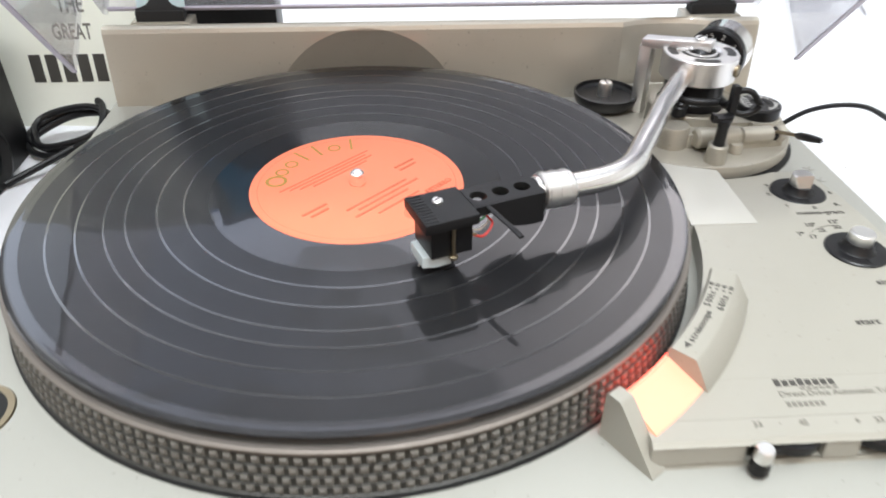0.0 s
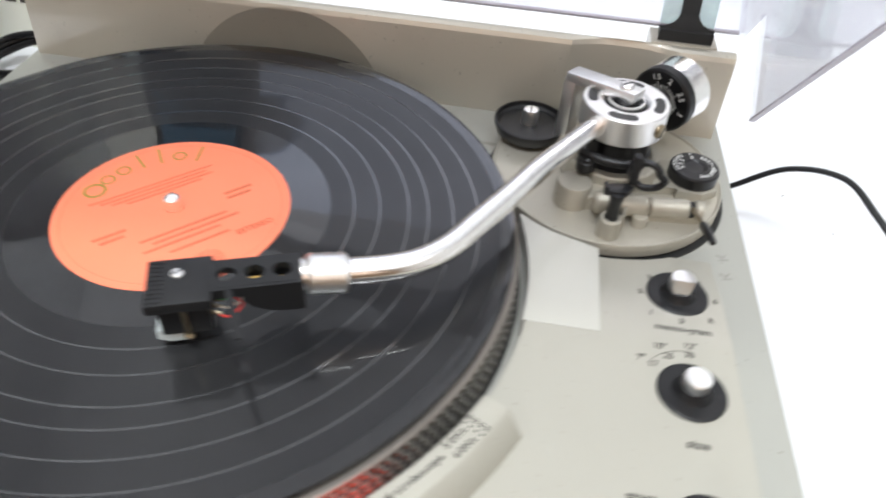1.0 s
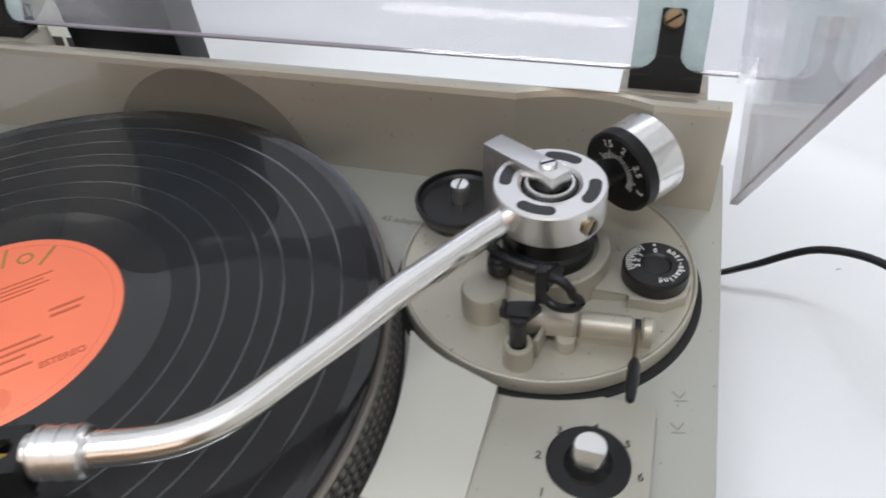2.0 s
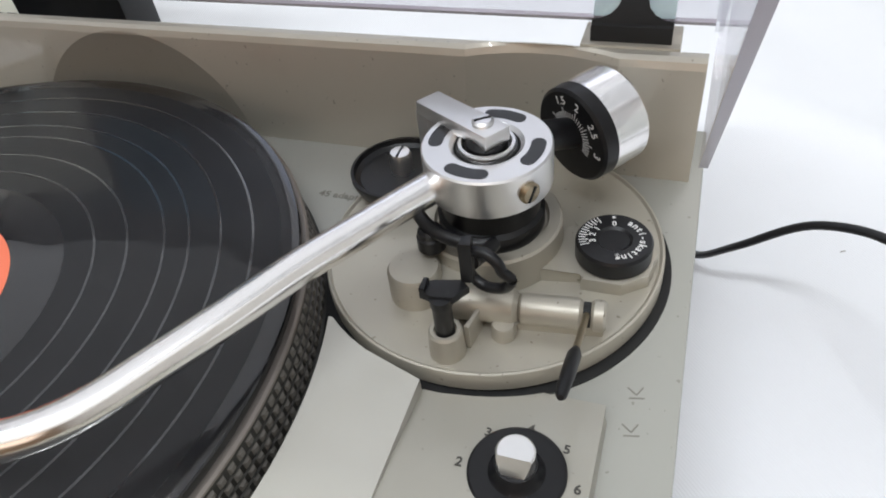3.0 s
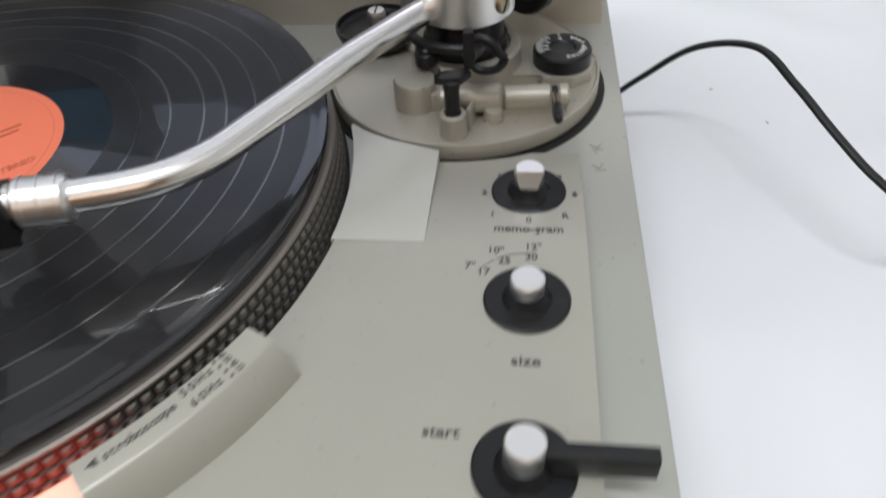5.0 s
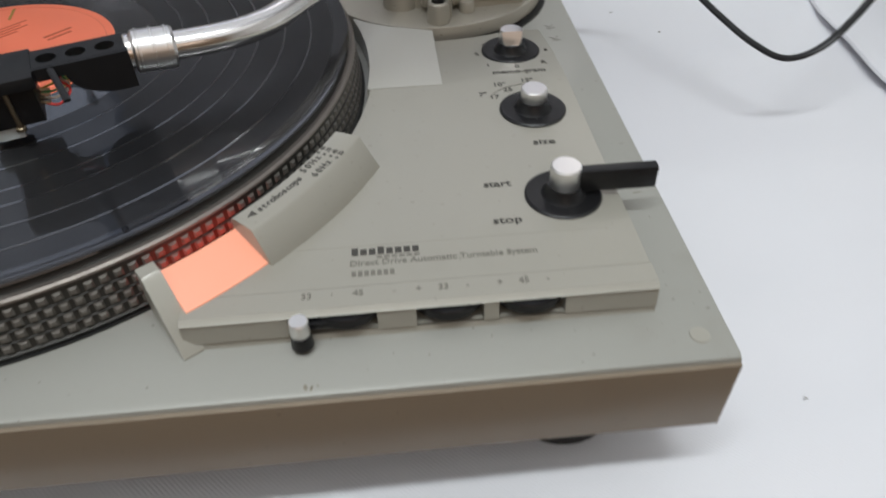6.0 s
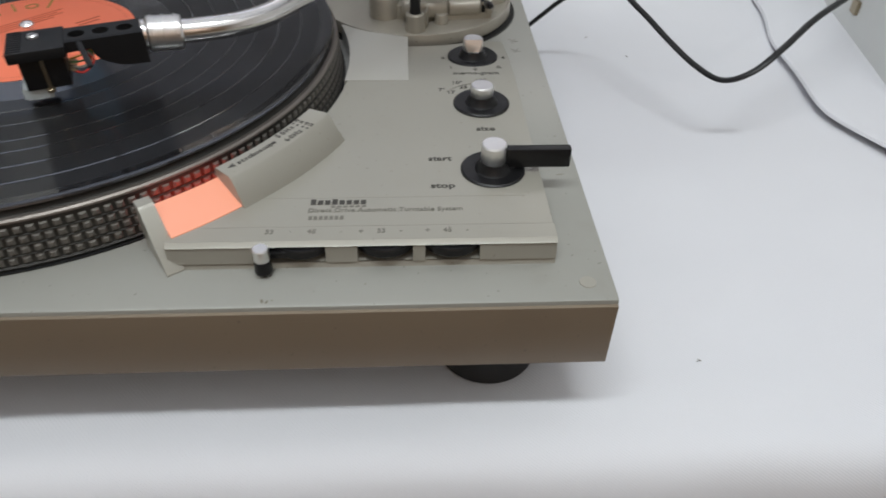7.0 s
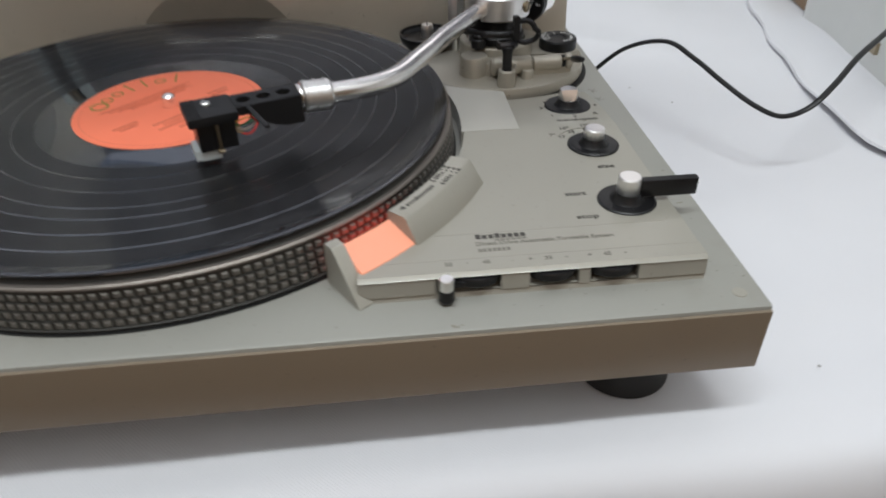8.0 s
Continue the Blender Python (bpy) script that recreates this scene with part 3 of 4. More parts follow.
# the front of the console, with three windows for the wheels
def front_rail():
    zt, zb, yf, yb = 0.0113, 0.0, -0.1480, -0.1381
    xa, xb = 0.0990, 0.2440
    windows = [(0.1304, 0.1573), (0.1691, 0.1898), (0.1944, 0.2150)]
    bm = bmesh.new()

    def lump(x0, x1, z0, z1):
        # the face leans back towards the top
        vs = []
        for x in (x0, x1):
            for y, z in ((yf - 0.0006 * (1 - z0 / zt), z0), (yb, z0), (yb, z1), (yf + (0.0018 if z1 == zt else 0), z1), (yf + 0.0004, z1 - (0.0012 if z1 == zt else 0.0))):
                vs.append(bm.verts.new((x, y, z)))
        bm.faces.new(vs[:5])
        bm.faces.new(vs[5:][::-1])
        for i in range(5):
            bm.faces.new((vs[i], vs[i + 5], vs[(i + 1) % 5 + 5], vs[(i + 1) % 5]))
    lump(xa, xb, 0.0098, zt)
    xs = [xa] + [v for w in windows for v in w] + [xb]
    for i in range(0, len(xs), 2):
        lump(xs[i], xs[i + 1], 0.0024, 0.0098)
    lump(xa, xb, 0.0, 0.0024)
    bmesh.ops.remove_doubles(bm, verts=bm.verts, dist=0.000005)
    rail = part("front_rail", bm, PLATE, deck, "champagne front rail with three wheel slots")
    for x0, x1 in windows:
        part("slot_lining", box(x0, x1, -0.1388, -0.1382, 0.0026, 0.0096), GAP, rail)
        c = (x0 + x1) / 2
        w = lathe([(0, 0.0050), (0.0118, 0.0050), (0.0122, 0.0056), (0.0122, 0.0084), (0.0118, 0.0090), (0, 0.0090)], (c + (0.004 if x0 < 0.14 else 0), -0.1379), 60)
        part("thumb_wheel", w, BLACK, rail, "black ridged speed wheel")
    return rail


front_rail()
lever = part("speed_lever", box(0.1335, 0.148, -0.1490, -0.1440, 0.0050, 0.0078, 0.0008), BLACK, deck, "black speed lever")
part("lever_stem", lathe([(0, 0.0006), (0.0026, 0.0006), (0.0034, 0.0020), (0.0030, 0.0070), (0, 0.0070)], (0.1344, -0.1515), 24), BLACK, lever)
part("lever_cap", lathe([(0, 0.0068), (0.0030, 0.0068), (0.0031, 0.0072), (0.0030, 0.0118), (0.0026, 0.0123), (0, 0.0123)], (0.1344, -0.1512), 24), KNOB, lever, "small aluminium lever cap")

# ---- strobe housing ----
strobe = part("strobe_housing", arc_block(-45.3, -25.6, [(0.1605, 0.0), (0.1605, 0.0215), (0.1613, 0.0227), (0.1700, 0.0227), (0.1712, 0.0220), (0.1785, 0.0098), (0.1785, 0.0)], seg=22), PLATE, deck, "curved champagne strobe housing with raised lettering")
part("strobe_cheek", arc_block(-57.0, -54.9, [(0.1582, 0.0), (0.1582, 0.0200), (0.1590, 0.0210), (0.1638, 0.0210), (0.1650, 0.0202), (0.1818, 0.0006), (0.1818, 0.0)], seg=3), PLATE, strobe)
part("lamp_window", arc_block(-54.9, -45.3, [(0.1610, 0.0020), (0.1600, 0.0172), (0.1612, 0.0182), (0.1757, 0.0117), (0.1757, 0.002)], seg=12), LAMP, strobe, "glowing orange-pink strobe lamp window")
part("lamp_slit", arc_block(-54.0, -42.5, [(0.1592, 0.0080), (0.1592, 0.0160), (0.1599, 0.0160), (0.1599, 0.0080)], seg=10), GLOW, strobe, "red strobe light slit facing the platter")


def on_strobe(rad, deg):
    q = radians(deg)
    return Matrix.Translation((rad * math.cos(q), rad * math.sin(q), 0.02275)) @ Matrix.Rotation(q + math.pi / 2, 4, "Z")


for txt, size, rad, a0, a1 in (("stroboscope", 0.0036, 0.1650, -42.4, -36.0), ("50Hz", 0.0036, 0.1635, -34.4, -31.5), ("60Hz", 0.0036, 0.1683, -34.4, -31.7)):
    for i, ch in enumerate(txt):
        lettering(ch, size, on_strobe(rad, a0 + (a1 - a0) * i / (len(txt) - 1)), INK, strobe, bold=0.03)
part("arrow", prism([(-0.0018, 0.0), (0.0013, -0.0014), (0.0013, 0.0014)], -0.00005, 0.00005, m=on_strobe(0.1650, -43.6)), INK, strobe)
for rr, txt in ((0.1622, "45"), (0.1646, "33"), (0.1672, "45"), (0.1696, "33")):
    bars([(-0.0005, 0.0005, -0.0005, 0.0005)], on_strobe(rr, -30.5), INK, strobe)
    lettering(txt, 0.0024, on_strobe(rr, -29.5), INK, strobe, bold=0.03)

# ---- platter ----
platter = part("platter", lathe([(0, 0.0238), (0.1480, 0.0238), (0.1492, 0.0226), (0.1508, 0.0208), (0.1520, 0.0204), (0.1524, 0.0192), (0.1521, 0.0190), (0.1524, 0.0151), (0.1530, 0.0149), (0.1524, 0.0147), (0.1528, 0.0109), (0.1534, 0.0107), (0.1528, 0.0105), (0.1532, 0.0067), (0.1538, 0.0065), (0.1532, 0.0063), (0.1536, 0.0025), (0.1546, 0.0021), (0.1540, 0.0010), (0, 0.0010)], seg=160), RIM, deck, "cast platter with dark dotted strobe rim")
part("bright_ring", lathe([(0.1500, 0.0219), (0.1517, 0.0219), (0.1525, 0.0213), (0.1527, 0.0206), (0.1520, 0.0203), (0.1500, 0.0204)], seg=160, closed=True), RING, platter, "polished bright ring round the platter edge")
part("rubber_mat", lathe([(0, 0.0240), (0.1475, 0.0240), (0.1485, 0.0244), (0.1480, 0.0250), (0.1200, 0.0252), (0, 0.0252)], seg=120), RUBBER, platter, "black rubber platter mat")
# black ring laid on the deck as the shade under the platter edge
part("platter_gap_shade", lathe([(0.1520, 0.0003), (0.1553, 0.0003), (0.1552, 0.0007), (0.1520, 0.0007)], seg=140, closed=True), GAP, deck)
spindle = part("spindle", lathe([(0, 0.0252), (0.0036, 0.0252), (0.0036, 0.0305), (0.0034, 0.0318), (0.0024, 0.0329), (0.0010, 0.0334), (0, 0.0335)], seg=24), CHROME, deck, "shiny steel spindle tip")


# ---- arm base ----
cx, cy = POD_C
# black disc for the shade round the arm base; no recess is cut
part("arm_base_gap_shade", lathe([(0, 0.0), (POD_R + 0.0030, 0.0), (POD_R + 0.0028, 0.0007), (0, 0.0008)], POD_C, 90), GAP, deck)
pod = part("arm_base", lathe([(0, 0.0012), (POD_R - 0.001, 0.0012), (POD_R, 0.0022), (POD_R, 0.0082), (POD_R - 0.0003, 0.0089), (POD_R - 0.0010, 0.0091), (POD_R - 0.0019, 0.0083), (0, 0.0084)], POD_C, 110), POD, deck, "round metallic champagne tonearm base")
GC = (0.1950, 0.0948)
part("collar", lathe([(0, 0.0084), (0.0250, 0.0084), (0.0244, 0.0212), (0.0237, 0.0222), (0.0200, 0.0222), (0.0192, 0.0205), (0, 0.0200)], GC, 64), POD, pod)
part("bearing_skirt", lathe([(0, 0.0195), (0.0182, 0.0195), (0.0184, 0.0205), (0.0184, 0.0262), (0.0176, 0.0270), (0.0170, 0.0276), (0.0170, 0.0390), (0, 0.0390)], GC, 64), BLACK, pod, "black bearing skirt")
# the left pillar and the web that joins it to the collar
part("pillar", lathe([(0, 0.0084), (0.0092, 0.0084), (0.0090, 0.0195), (0.0082, 0.0208), (0, 0.0210)], (0.1758, 0.0664), 40), POD, pod)
part("web", prism([(0.1720, 0.072), (0.1760, 0.0760), (0.1880, 0.0740), (0.1990, 0.0705), (0.1980, 0.0640), (0.1840, 0.0600)], 0.0084, 0.0165, 0.0008), POD, pod)
screw((0.1800, 0.0745, 0.0290), (0.1800, 0.0745, 1), 0.0042, BLACK, pod, turn=0.3)
part("screw_post", rod((0.1800, 0.0745, 0.0220), (0.1800, 0.0745, 0.0292), 0.0048), BLACK, pod)
# lift cylinder lying across the base
tube = part("lift_cylinder", rod((0.1860, 0.0590, 0.0152), (0.2125, 0.0610, 0.0152), 0.0058, 28), POD, pod, "horizontal damped lift cylinder")
part("cylinder_body", rod((0.2124, 0.0610, 0.0150), (0.2325, 0.0628, 0.0150), 0.0050, 28), POD, tube)
part("cylinder_slot", rod((0.2320, 0.0627, 0.0150), (0.2352, 0.0630, 0.0150), 0.0040, 20), GAP, tube)
part("cylinder_end", rod((0.2348, 0.0630, 0.0150), (0.2395, 0.0634, 0.0150), 0.0050, 28), POD, tube)
part("cylinder_saddle", prism([(0.2052, 0.0548), (0.2052, 0.0640), (0.2390, 0.0665), (0.2390, 0.0605), (0.2128, 0.0575), (0.2128, 0.0548)], 0.0084, 0.0125, 0.0006), POD, tube)
part("cylinder_boss", lathe([(0, 0.0084), (0.0040, 0.0084), (0.0038, 0.0132), (0.0034, 0.0138), (0, 0.0138)], (0.2090, 0.0548), 28), POD, tube)
cue = part("cue_lever", sweep([Vector(p) for p in ((0.2337, 0.0630, 0.0165), (0.2338, 0.0540, 0.0199), (0.2338, 0.0410, 0.0248))], 0.0011, 12), BRASS, pod, "thin brass cue lever with a black tip")
part("lever_tip", lathe([(0, 0), (0.0012, 0.0002), (0.0021, 0.0035), (0.0021, 0.0130), (0.0015, 0.0228), (0.0009, 0.0238), (0, 0.0240)], seg=16, m=along((0.2338, 0.0415, 0.0246), (0.2336, 0.0185, 0.0327))), BLACK, cue)
# post that carries the arm lift
post = part("lift_post", lathe([(0, 0.0084), (0.0058, 0.0084), (0.0053, 0.0180), (0.0047, 0.0188), (0.0036, 0.0188), (0.0034, 0.0170), (0, 0.0170)], (0.1936, 0.0446), 36), POD, pod, "tapered post of the arm rest")
part("post_fin", prism([(0.1985, 0.0475), (0.2005, 0.0560), (0.2018, 0.0560), (0.2003, 0.0470)], 0.0084, 0.0180, 0.0004), POD, post)
part("rest_stem", lathe([(0, 0.0165), (0.0030, 0.0165), (0.0030, 0.0290), (0.0034, 0.0300), (0.0034, 0.0330), (0, 0.0335)], (0.1936, 0.0446), 24), BLACK, post)
part("rest_foot", prism([(0.1872, 0.0442), (0.1872, 0.0488), (0.1905, 0.0502), (0.1985, 0.0520), (0.2010, 0.0495), (0.1975, 0.0440), (0.1915, 0.0432)], 0.0315, 0.0342, 0.0007), BLACK, post, "black plastic arm rest clip")
part("rest_lug", prism([(0.1872, 0.0442), (0.1872, 0.0488), (0.1888, 0.0492), (0.1890, 0.0440)], 0.0340, 0.0358, 0.0004), BLACK, post)
part("rest_upright", prism([(0.1982, 0.0508), (0.1980, 0.0552), (0.2012, 0.0558), (0.2020, 0.0512)], 0.0338, 0.0490, 0.0008), BLACK, post)
hook = [Vector((0.2052 + (0.0062 + (0.0022 if -55 < d < 5 else 0.0)) * math.cos(radians(d)), 0.0520 - 0.0020 * math.cos(radians(d)), 0.0395 + 0.0068 * math.sin(radians(d)))) for d in [175 - 17.5 * i for i in range(21)]]
part("rest_hook", sweep(smooth_path([tuple(p) for p in hook], 3), 0.0017, 12), BLACK, post)
arc = [Vector((GC[0] + 0.0255 * math.cos(a), GC[1] + 0.0255 * math.sin(a), 0.0320)) for a in [radians(205 + 7.5 * i) for i in range(12)]]
part("lift_bar", sweep(smooth_path([(0.1735, 0.0810, 0.0310)] + [tuple(p) for p in arc] + [(0.2000, 0.0600, 0.0345), (0.2000, 0.0560, 0.0370)], 4), 0.0023, 12), BLACK, post, "curved black arm lift bar")
# anti-skating dial
part("dial_seat", prism([(0.2130, 0.0800), (0.2130, 0.1000), (0.2260, 0.1060), (0.2440, 0.1060), (0.2520, 0.0960), (0.2500, 0.0850), (0.2420, 0.0790), (0.2290, 0.0790), (0.2285, 0.0820)], 0.0084, 0.0135, 0.0008), POD, pod)
DC = (0.2374, 0.0928)
dial = part("antiskate_dial", lathe([(0, 0.0135), (0.0122, 0.0135), (0.0127, 0.0141), (0.0127, 0.0196), (0.0120, 0.0206), (0.0060, 0.0206), (0.0050, 0.0198), (0.0026, 0.0196), (0, 0.0196)], DC, 56), BLACK, pod, "round black anti-skating dial with white lettering")
for i, ch in enumerate("anti-skating"):
    a = radians(62 - 12.5 * i)
    lettering(ch, 0.0036, Matrix.Translation((DC[0] + 0.0093 * math.cos(a), DC[1] + 0.0093 * math.sin(a), 0.0207)) @ Matrix.Rotation(a - math.pi / 2, 4, "Z"), WHITE_INK, dial)
for i in range(13):
    a = radians(128 + 6.6 * i)
    m = Matrix.Translation((DC[0] + 0.0102 * math.cos(a), DC[1] + 0.0102 * math.sin(a), 0.0207)) @ Matrix.Rotation(a, 4, "Z")
    bars([(-0.0016 if i % 2 == 0 else -0.0008, 0.0014, -0.00018, 0.00018)], m, WHITE_INK, dial, "dial_tick")
for ch, a in (("0", 98), ("1", 150), ("2", 176), ("3", 200)):
    a = radians(a)
    lettering(ch, 0.0030, Matrix.Translation((DC[0] + 0.0072 * math.cos(a), DC[1] + 0.0072 * math.sin(a), 0.0207)) @ Matrix.Rotation(a - math.pi / 2, 4, "Z"), WHITE_INK, dial)
bars([(-0.0005, 0.0005, -0.0005, 0.0005)], Matrix.Translation((DC[0] - 0.0016, DC[1] + 0.0104, 0.0207)), WHITE_INK, dial, "dial_mark")
part("plug", lathe([(0, 0.0084), (0.0042, 0.0084), (0.0041, 0.0089), (0, 0.0089)], (0.2255, 0.1130), 28), POD, pod)

# ---- gimbal and tonearm ----
gim = part("gimbal_ring", lathe([(0.0120, 0.0380), (0.0205, 0.0380), (0.0213, 0.0388), (0.0213, 0.0520), (0.0208, 0.0526), (0.0122, 0.0526), (0.0108, 0.0515), (0.0108, 0.0385)], GC, 72, closed=True), ALU, deck, "turned satin aluminium gimbal housing")
part("bearing_cup", lathe([(0, 0.0480), (0.0106, 0.0480), (0.0106, 0.0508), (0.0098, 0.0522), (0.0084, 0.0522), (0.0080, 0.0510), (0, 0.0505)], GC, 48), DARKMETAL, gim)
part("cup_ring", lathe([(0.0078, 0.0500), (0.0094, 0.0500), (0.0092, 0.0531), (0.0082, 0.0531)], GC, 48, closed=True), ALU, gim)
part("cup_core", lathe([(0, 0.0500), (0.0070, 0.0500), (0.0066, 0.0530), (0.0050, 0.0548), (0, 0.0550)], GC, 40), BLACK, gim)
for a in (-98, -8, 82, 172):
    sec = [(0.0142, 0.0524), (0.0142, 0.05275), (0.0190, 0.05275), (0.0190, 0.0524)]
    bm = arc_block(a - 17, a + 17, sec, GC, 12)
    for e in (-17, 17):
        ea = radians(a + e)
        lathe([(0, 0.0524), (0.0024, 0.0524), (0.0024, 0.05274), (0, 0.05274)], (GC[0] + 0.0166 * math.cos(ea), GC[1] + 0.0166 * math.sin(ea)), 20, bm=bm)
    part("slot_recess", bm, DARKMETAL, gim, "dark oval slot in the gimbal top")
aa = radians(-39)
screw((GC[0] + 0.0211 * math.cos(aa), GC[1] + 0.0211 * math.sin(aa), 0.0455), (GC[0] + math.cos(aa), GC[1] + math.sin(aa), 0.0455), 0.0036, BRASS, gim, turn=1.1)
bx = Matrix.Translation((0.1970, 0.0937, 0)) @ Matrix.Rotation(math.atan2(0.1155 - 0.0937, 0.1680 - 0.1970), 4, "Z")
shear = Matrix(((1, 0, 0, 0), (0, 1, 0, 0), (-0.12, 0, 1, -0.0012), (0, 0, 0, 1)))
brk = part("yoke", box(-0.0035, 0.0365, -0.0050, 0.0050, 0.0545, 0.0602, 0.0010, m=bx @ shear), ALU, deck, "bevelled aluminium yoke over the gimbal")
part("yoke_post", box(0.0300, 0.0372, -0.0050, 0.0050, 0.0084, 0.0510, 0.0008, m=bx), ALU, brk)
screw((0.1938, 0.0962, 0.0585), (0.1938, 0.0962, 1), 0.0035, KNOB, brk)

ARM = [(0.1843, 0.0865, 0.0443), (0.1797, 0.0775, 0.0445), (0.1736, 0.0675, 0.0448), (0.1671, 0.0565, 0.045), (0.1547, 0.036, 0.0452), (0.1439, 0.0159, 0.0448), (0.1328, -0.0035, 0.0444), (0.1259, -0.016, 0.0444), (0.1196, -0.0249, 0.0448), (0.1122, -0.0316, 0.0452), (0.1031, -0.0367, 0.0456), (0.0915, -0.0413, 0.0462), (0.0871, -0.043, 0.0466)]
arm = part("tonearm", sweep(smooth_path(ARM, 8), 0.0053, 28), CHROME, deck, "polished chrome curved tonearm tube")
U = Vector((0.938, 0.346, 0)).normalized()
HM = Matrix.Translation((0.0355, -0.0640, 0)) @ Matrix.Rotation(math.atan2(U.y, U.x), 4, "Z")


def local(x, y, z):
    return HM @ Vector((x, y, z))


nut = lathe([(0, 0), (0.0068, 0), (0.0076, 0.0007), (0.0076, 0.0135), (0.0069, 0.0146), (0, 0.0146)], seg=40, m=along(local(0.0435, 0.0015, 0.0476), local(0.058, 0.0013, 0.0464)))
collar = part("headshell_nut", nut, KNOB, arm, "chrome headshell locking collar")
for k in range(3):
    part("nut_ring", lathe([(0.0074, 0), (0.0079, 0.0003), (0.0079, 0.0009), (0.0074, 0.0012)], seg=40, m=along(local(0.0450 + 0.0050 * k, 0.0015, 0.0475 - 0.0004 * k), local(0.06, 0.0013, 0.0463))), KNOB, collar)
part("washer", rod(local(0.0415, 0.0013, 0.0480), local(0.0437, 0.0013, 0.0480), 0.0062, 28), CHROME, arm)


def hole_cell(bm, x0, x1, y0, y1, z0, z1, r, seg=24):
    """A slab with one round hole through it."""
    mx, my = (x0 + x1) / 2, (y0 + y1) / 2
    rings = []
    for z in (z0, z1):
        inner, outer = [], []
        for i in range(seg):
            a = 6.283185307 * (i + 0.5) / seg
            c, s = math.cos(a), math.sin(a)
            inner.append(bm.verts.new((mx + r * c, my + r * s, z)))
            k = min((x1 - x0) / 2 / max(abs(c), 1e-6), (y1 - y0) / 2 / max(abs(s), 1e-6))
            outer.append(bm.verts.new((mx + k * c, my + k * s, z)))
        rings.append((inner, outer))
    (i0, o0), (i1, o1) = rings
    for i in range(seg):
        j = (i + 1) % seg
        for q in ((o0[i], o0[j], i0[j], i0[i]), (i1[i], i1[j], o1[j], o1[i]), (i0[i], i0[j], i1[j], i1[i]), (o1[i], o1[j], o0[j], o0[i])):
            bm.faces.new(q)


shell = part("headshell", box(-0.0110, 0.0112, -0.0112, 0.0112, 0.0478, 0.0525, 0.0009, m=HM), BLACK_MATT, arm, "matt black headshell with three round holes")
bm = bmesh.new()
for k in range(3):
    hole_cell(bm, 0.0112 + 0.0096 * k, 0.0208 + 0.0096 * k, -0.0055, 0.0070, 0.0495, 0.0524, 0.0034)
box(0.0400, 0.0420, -0.0055, 0.0070, 0.0400, 0.0524, bm=bm)
bmesh.ops.transform(bm, matrix=HM, verts=bm.verts)
part("headshell_neck", bm, BLACK_MATT, shell)
for y0 in (-0.0068, 0.0070):
    side = [(0.0105, 0.0478), (0.0105, 0.0523)] + [(0.0420, 0.0523), (0.0420, 0.0385), (0.0375, 0.0385)]
    side += [(0.0375 - 0.0170 * math.sin(radians(a)), 0.0385 + 0.0098 * (1 - math.cos(radians(a))) * 1.0) for a in range(15, 91, 15)]
    bm = prism([(x, -z) for x, z in side], y0, y0 + 0.0013)
    bmesh.ops.transform(bm, matrix=HM @ Matrix.Rotation(radians(-90), 4, "X") @ Matrix.Diagonal((1, 1, 1, 1)), verts=bm.verts)
    part("headshell_side", bm, BLACK_MATT, shell)
for k in range(10):
    part("grip_rib", box(-0.0104, -0.0050, -0.0098 + 0.0021 * k, -0.0086 + 0.0021 * k, 0.0524, 0.0528, 0.00015, m=HM), BLACK_MATT, shell)
screw(local(-0.0004, 0.0030, 0.0525), local(-0.0004, 0.0030, 1), 0.0022, ALU, shell, turn=0.9)
part("finger_lift", sweep([local(0.0165, -0.0060, 0.0516), local(0.0170, -0.0090, 0.0514), local(0.0195, -0.0240, 0.0500), local(0.0199, -0.0272, 0.0496)], 0.0012, 10, flat=0.55), BLACK_MATT, shell, "thin black finger lift")
cart = part("cartridge", box(-0.0078, 0.0095, -0.0086, 0.0086, 0.0345, 0.0479, 0.0006, m=HM), BLACK, arm, "black magnetic cartridge")
part("stylus_grip", prism([(-0.0105, -0.0060), (-0.0105, 0.0060), (-0.0060, 0.0075), (0.0010, 0.0075), (0.0010, -0.0075), (-0.0060, -0.0075)], 0.0300, 0.0348, 0.0006, m=HM), STYLUS, cart, "pale grey stylus grip")
part("cantilever", rod(local(-0.0080, 0, 0.0305), local(-0.0098, 0, 0.0266), 0.0004, 8), ALU, cart)
part("mounting_bolt", rod(local(0.0010, -0.0095, 0.0345), local(0.0010, -0.0095, 0.0478), 0.0009, 12), BRASS, cart)
part("bolt_nut", rod(local(0.0010, -0.0095, 0.0335), local(0.0010, -0.0095, 0.0352), 0.0018, 8), BRASS, cart)
for k, c in enumerate(((0.75, 0.04, 0.03), (0.85, 0.82, 0.75), (0.05, 0.30, 0.10), (0.55, 0.32, 0.06))):
    wm = material("lead_insulation", c, 0.45)
    w = smooth_path([local(0.0095, -0.0045 + 0.003 * k, 0.0400), local(0.0150, -0.0065 + 0.0035 * k, 0.0385 + 0.001 * k), local(0.0200, -0.0045 + 0.003 * k, 0.0420), local(0.0180, -0.003 + 0.002 * k, 0.0465), local(0.0300, -0.002 + 0.0015 * k, 0.0475), local(0.0405, 0, 0.0480)], 6)
    part("lead_wire", sweep(w, 0.00045, 8), wm, cart)
    part("lead_clip", rod(local(0.0090, -0.0045 + 0.003 * k, 0.0400), local(0.0128, -0.0055 + 0.0033 * k, 0.0392), 0.0007, 8), BRASS, cart)

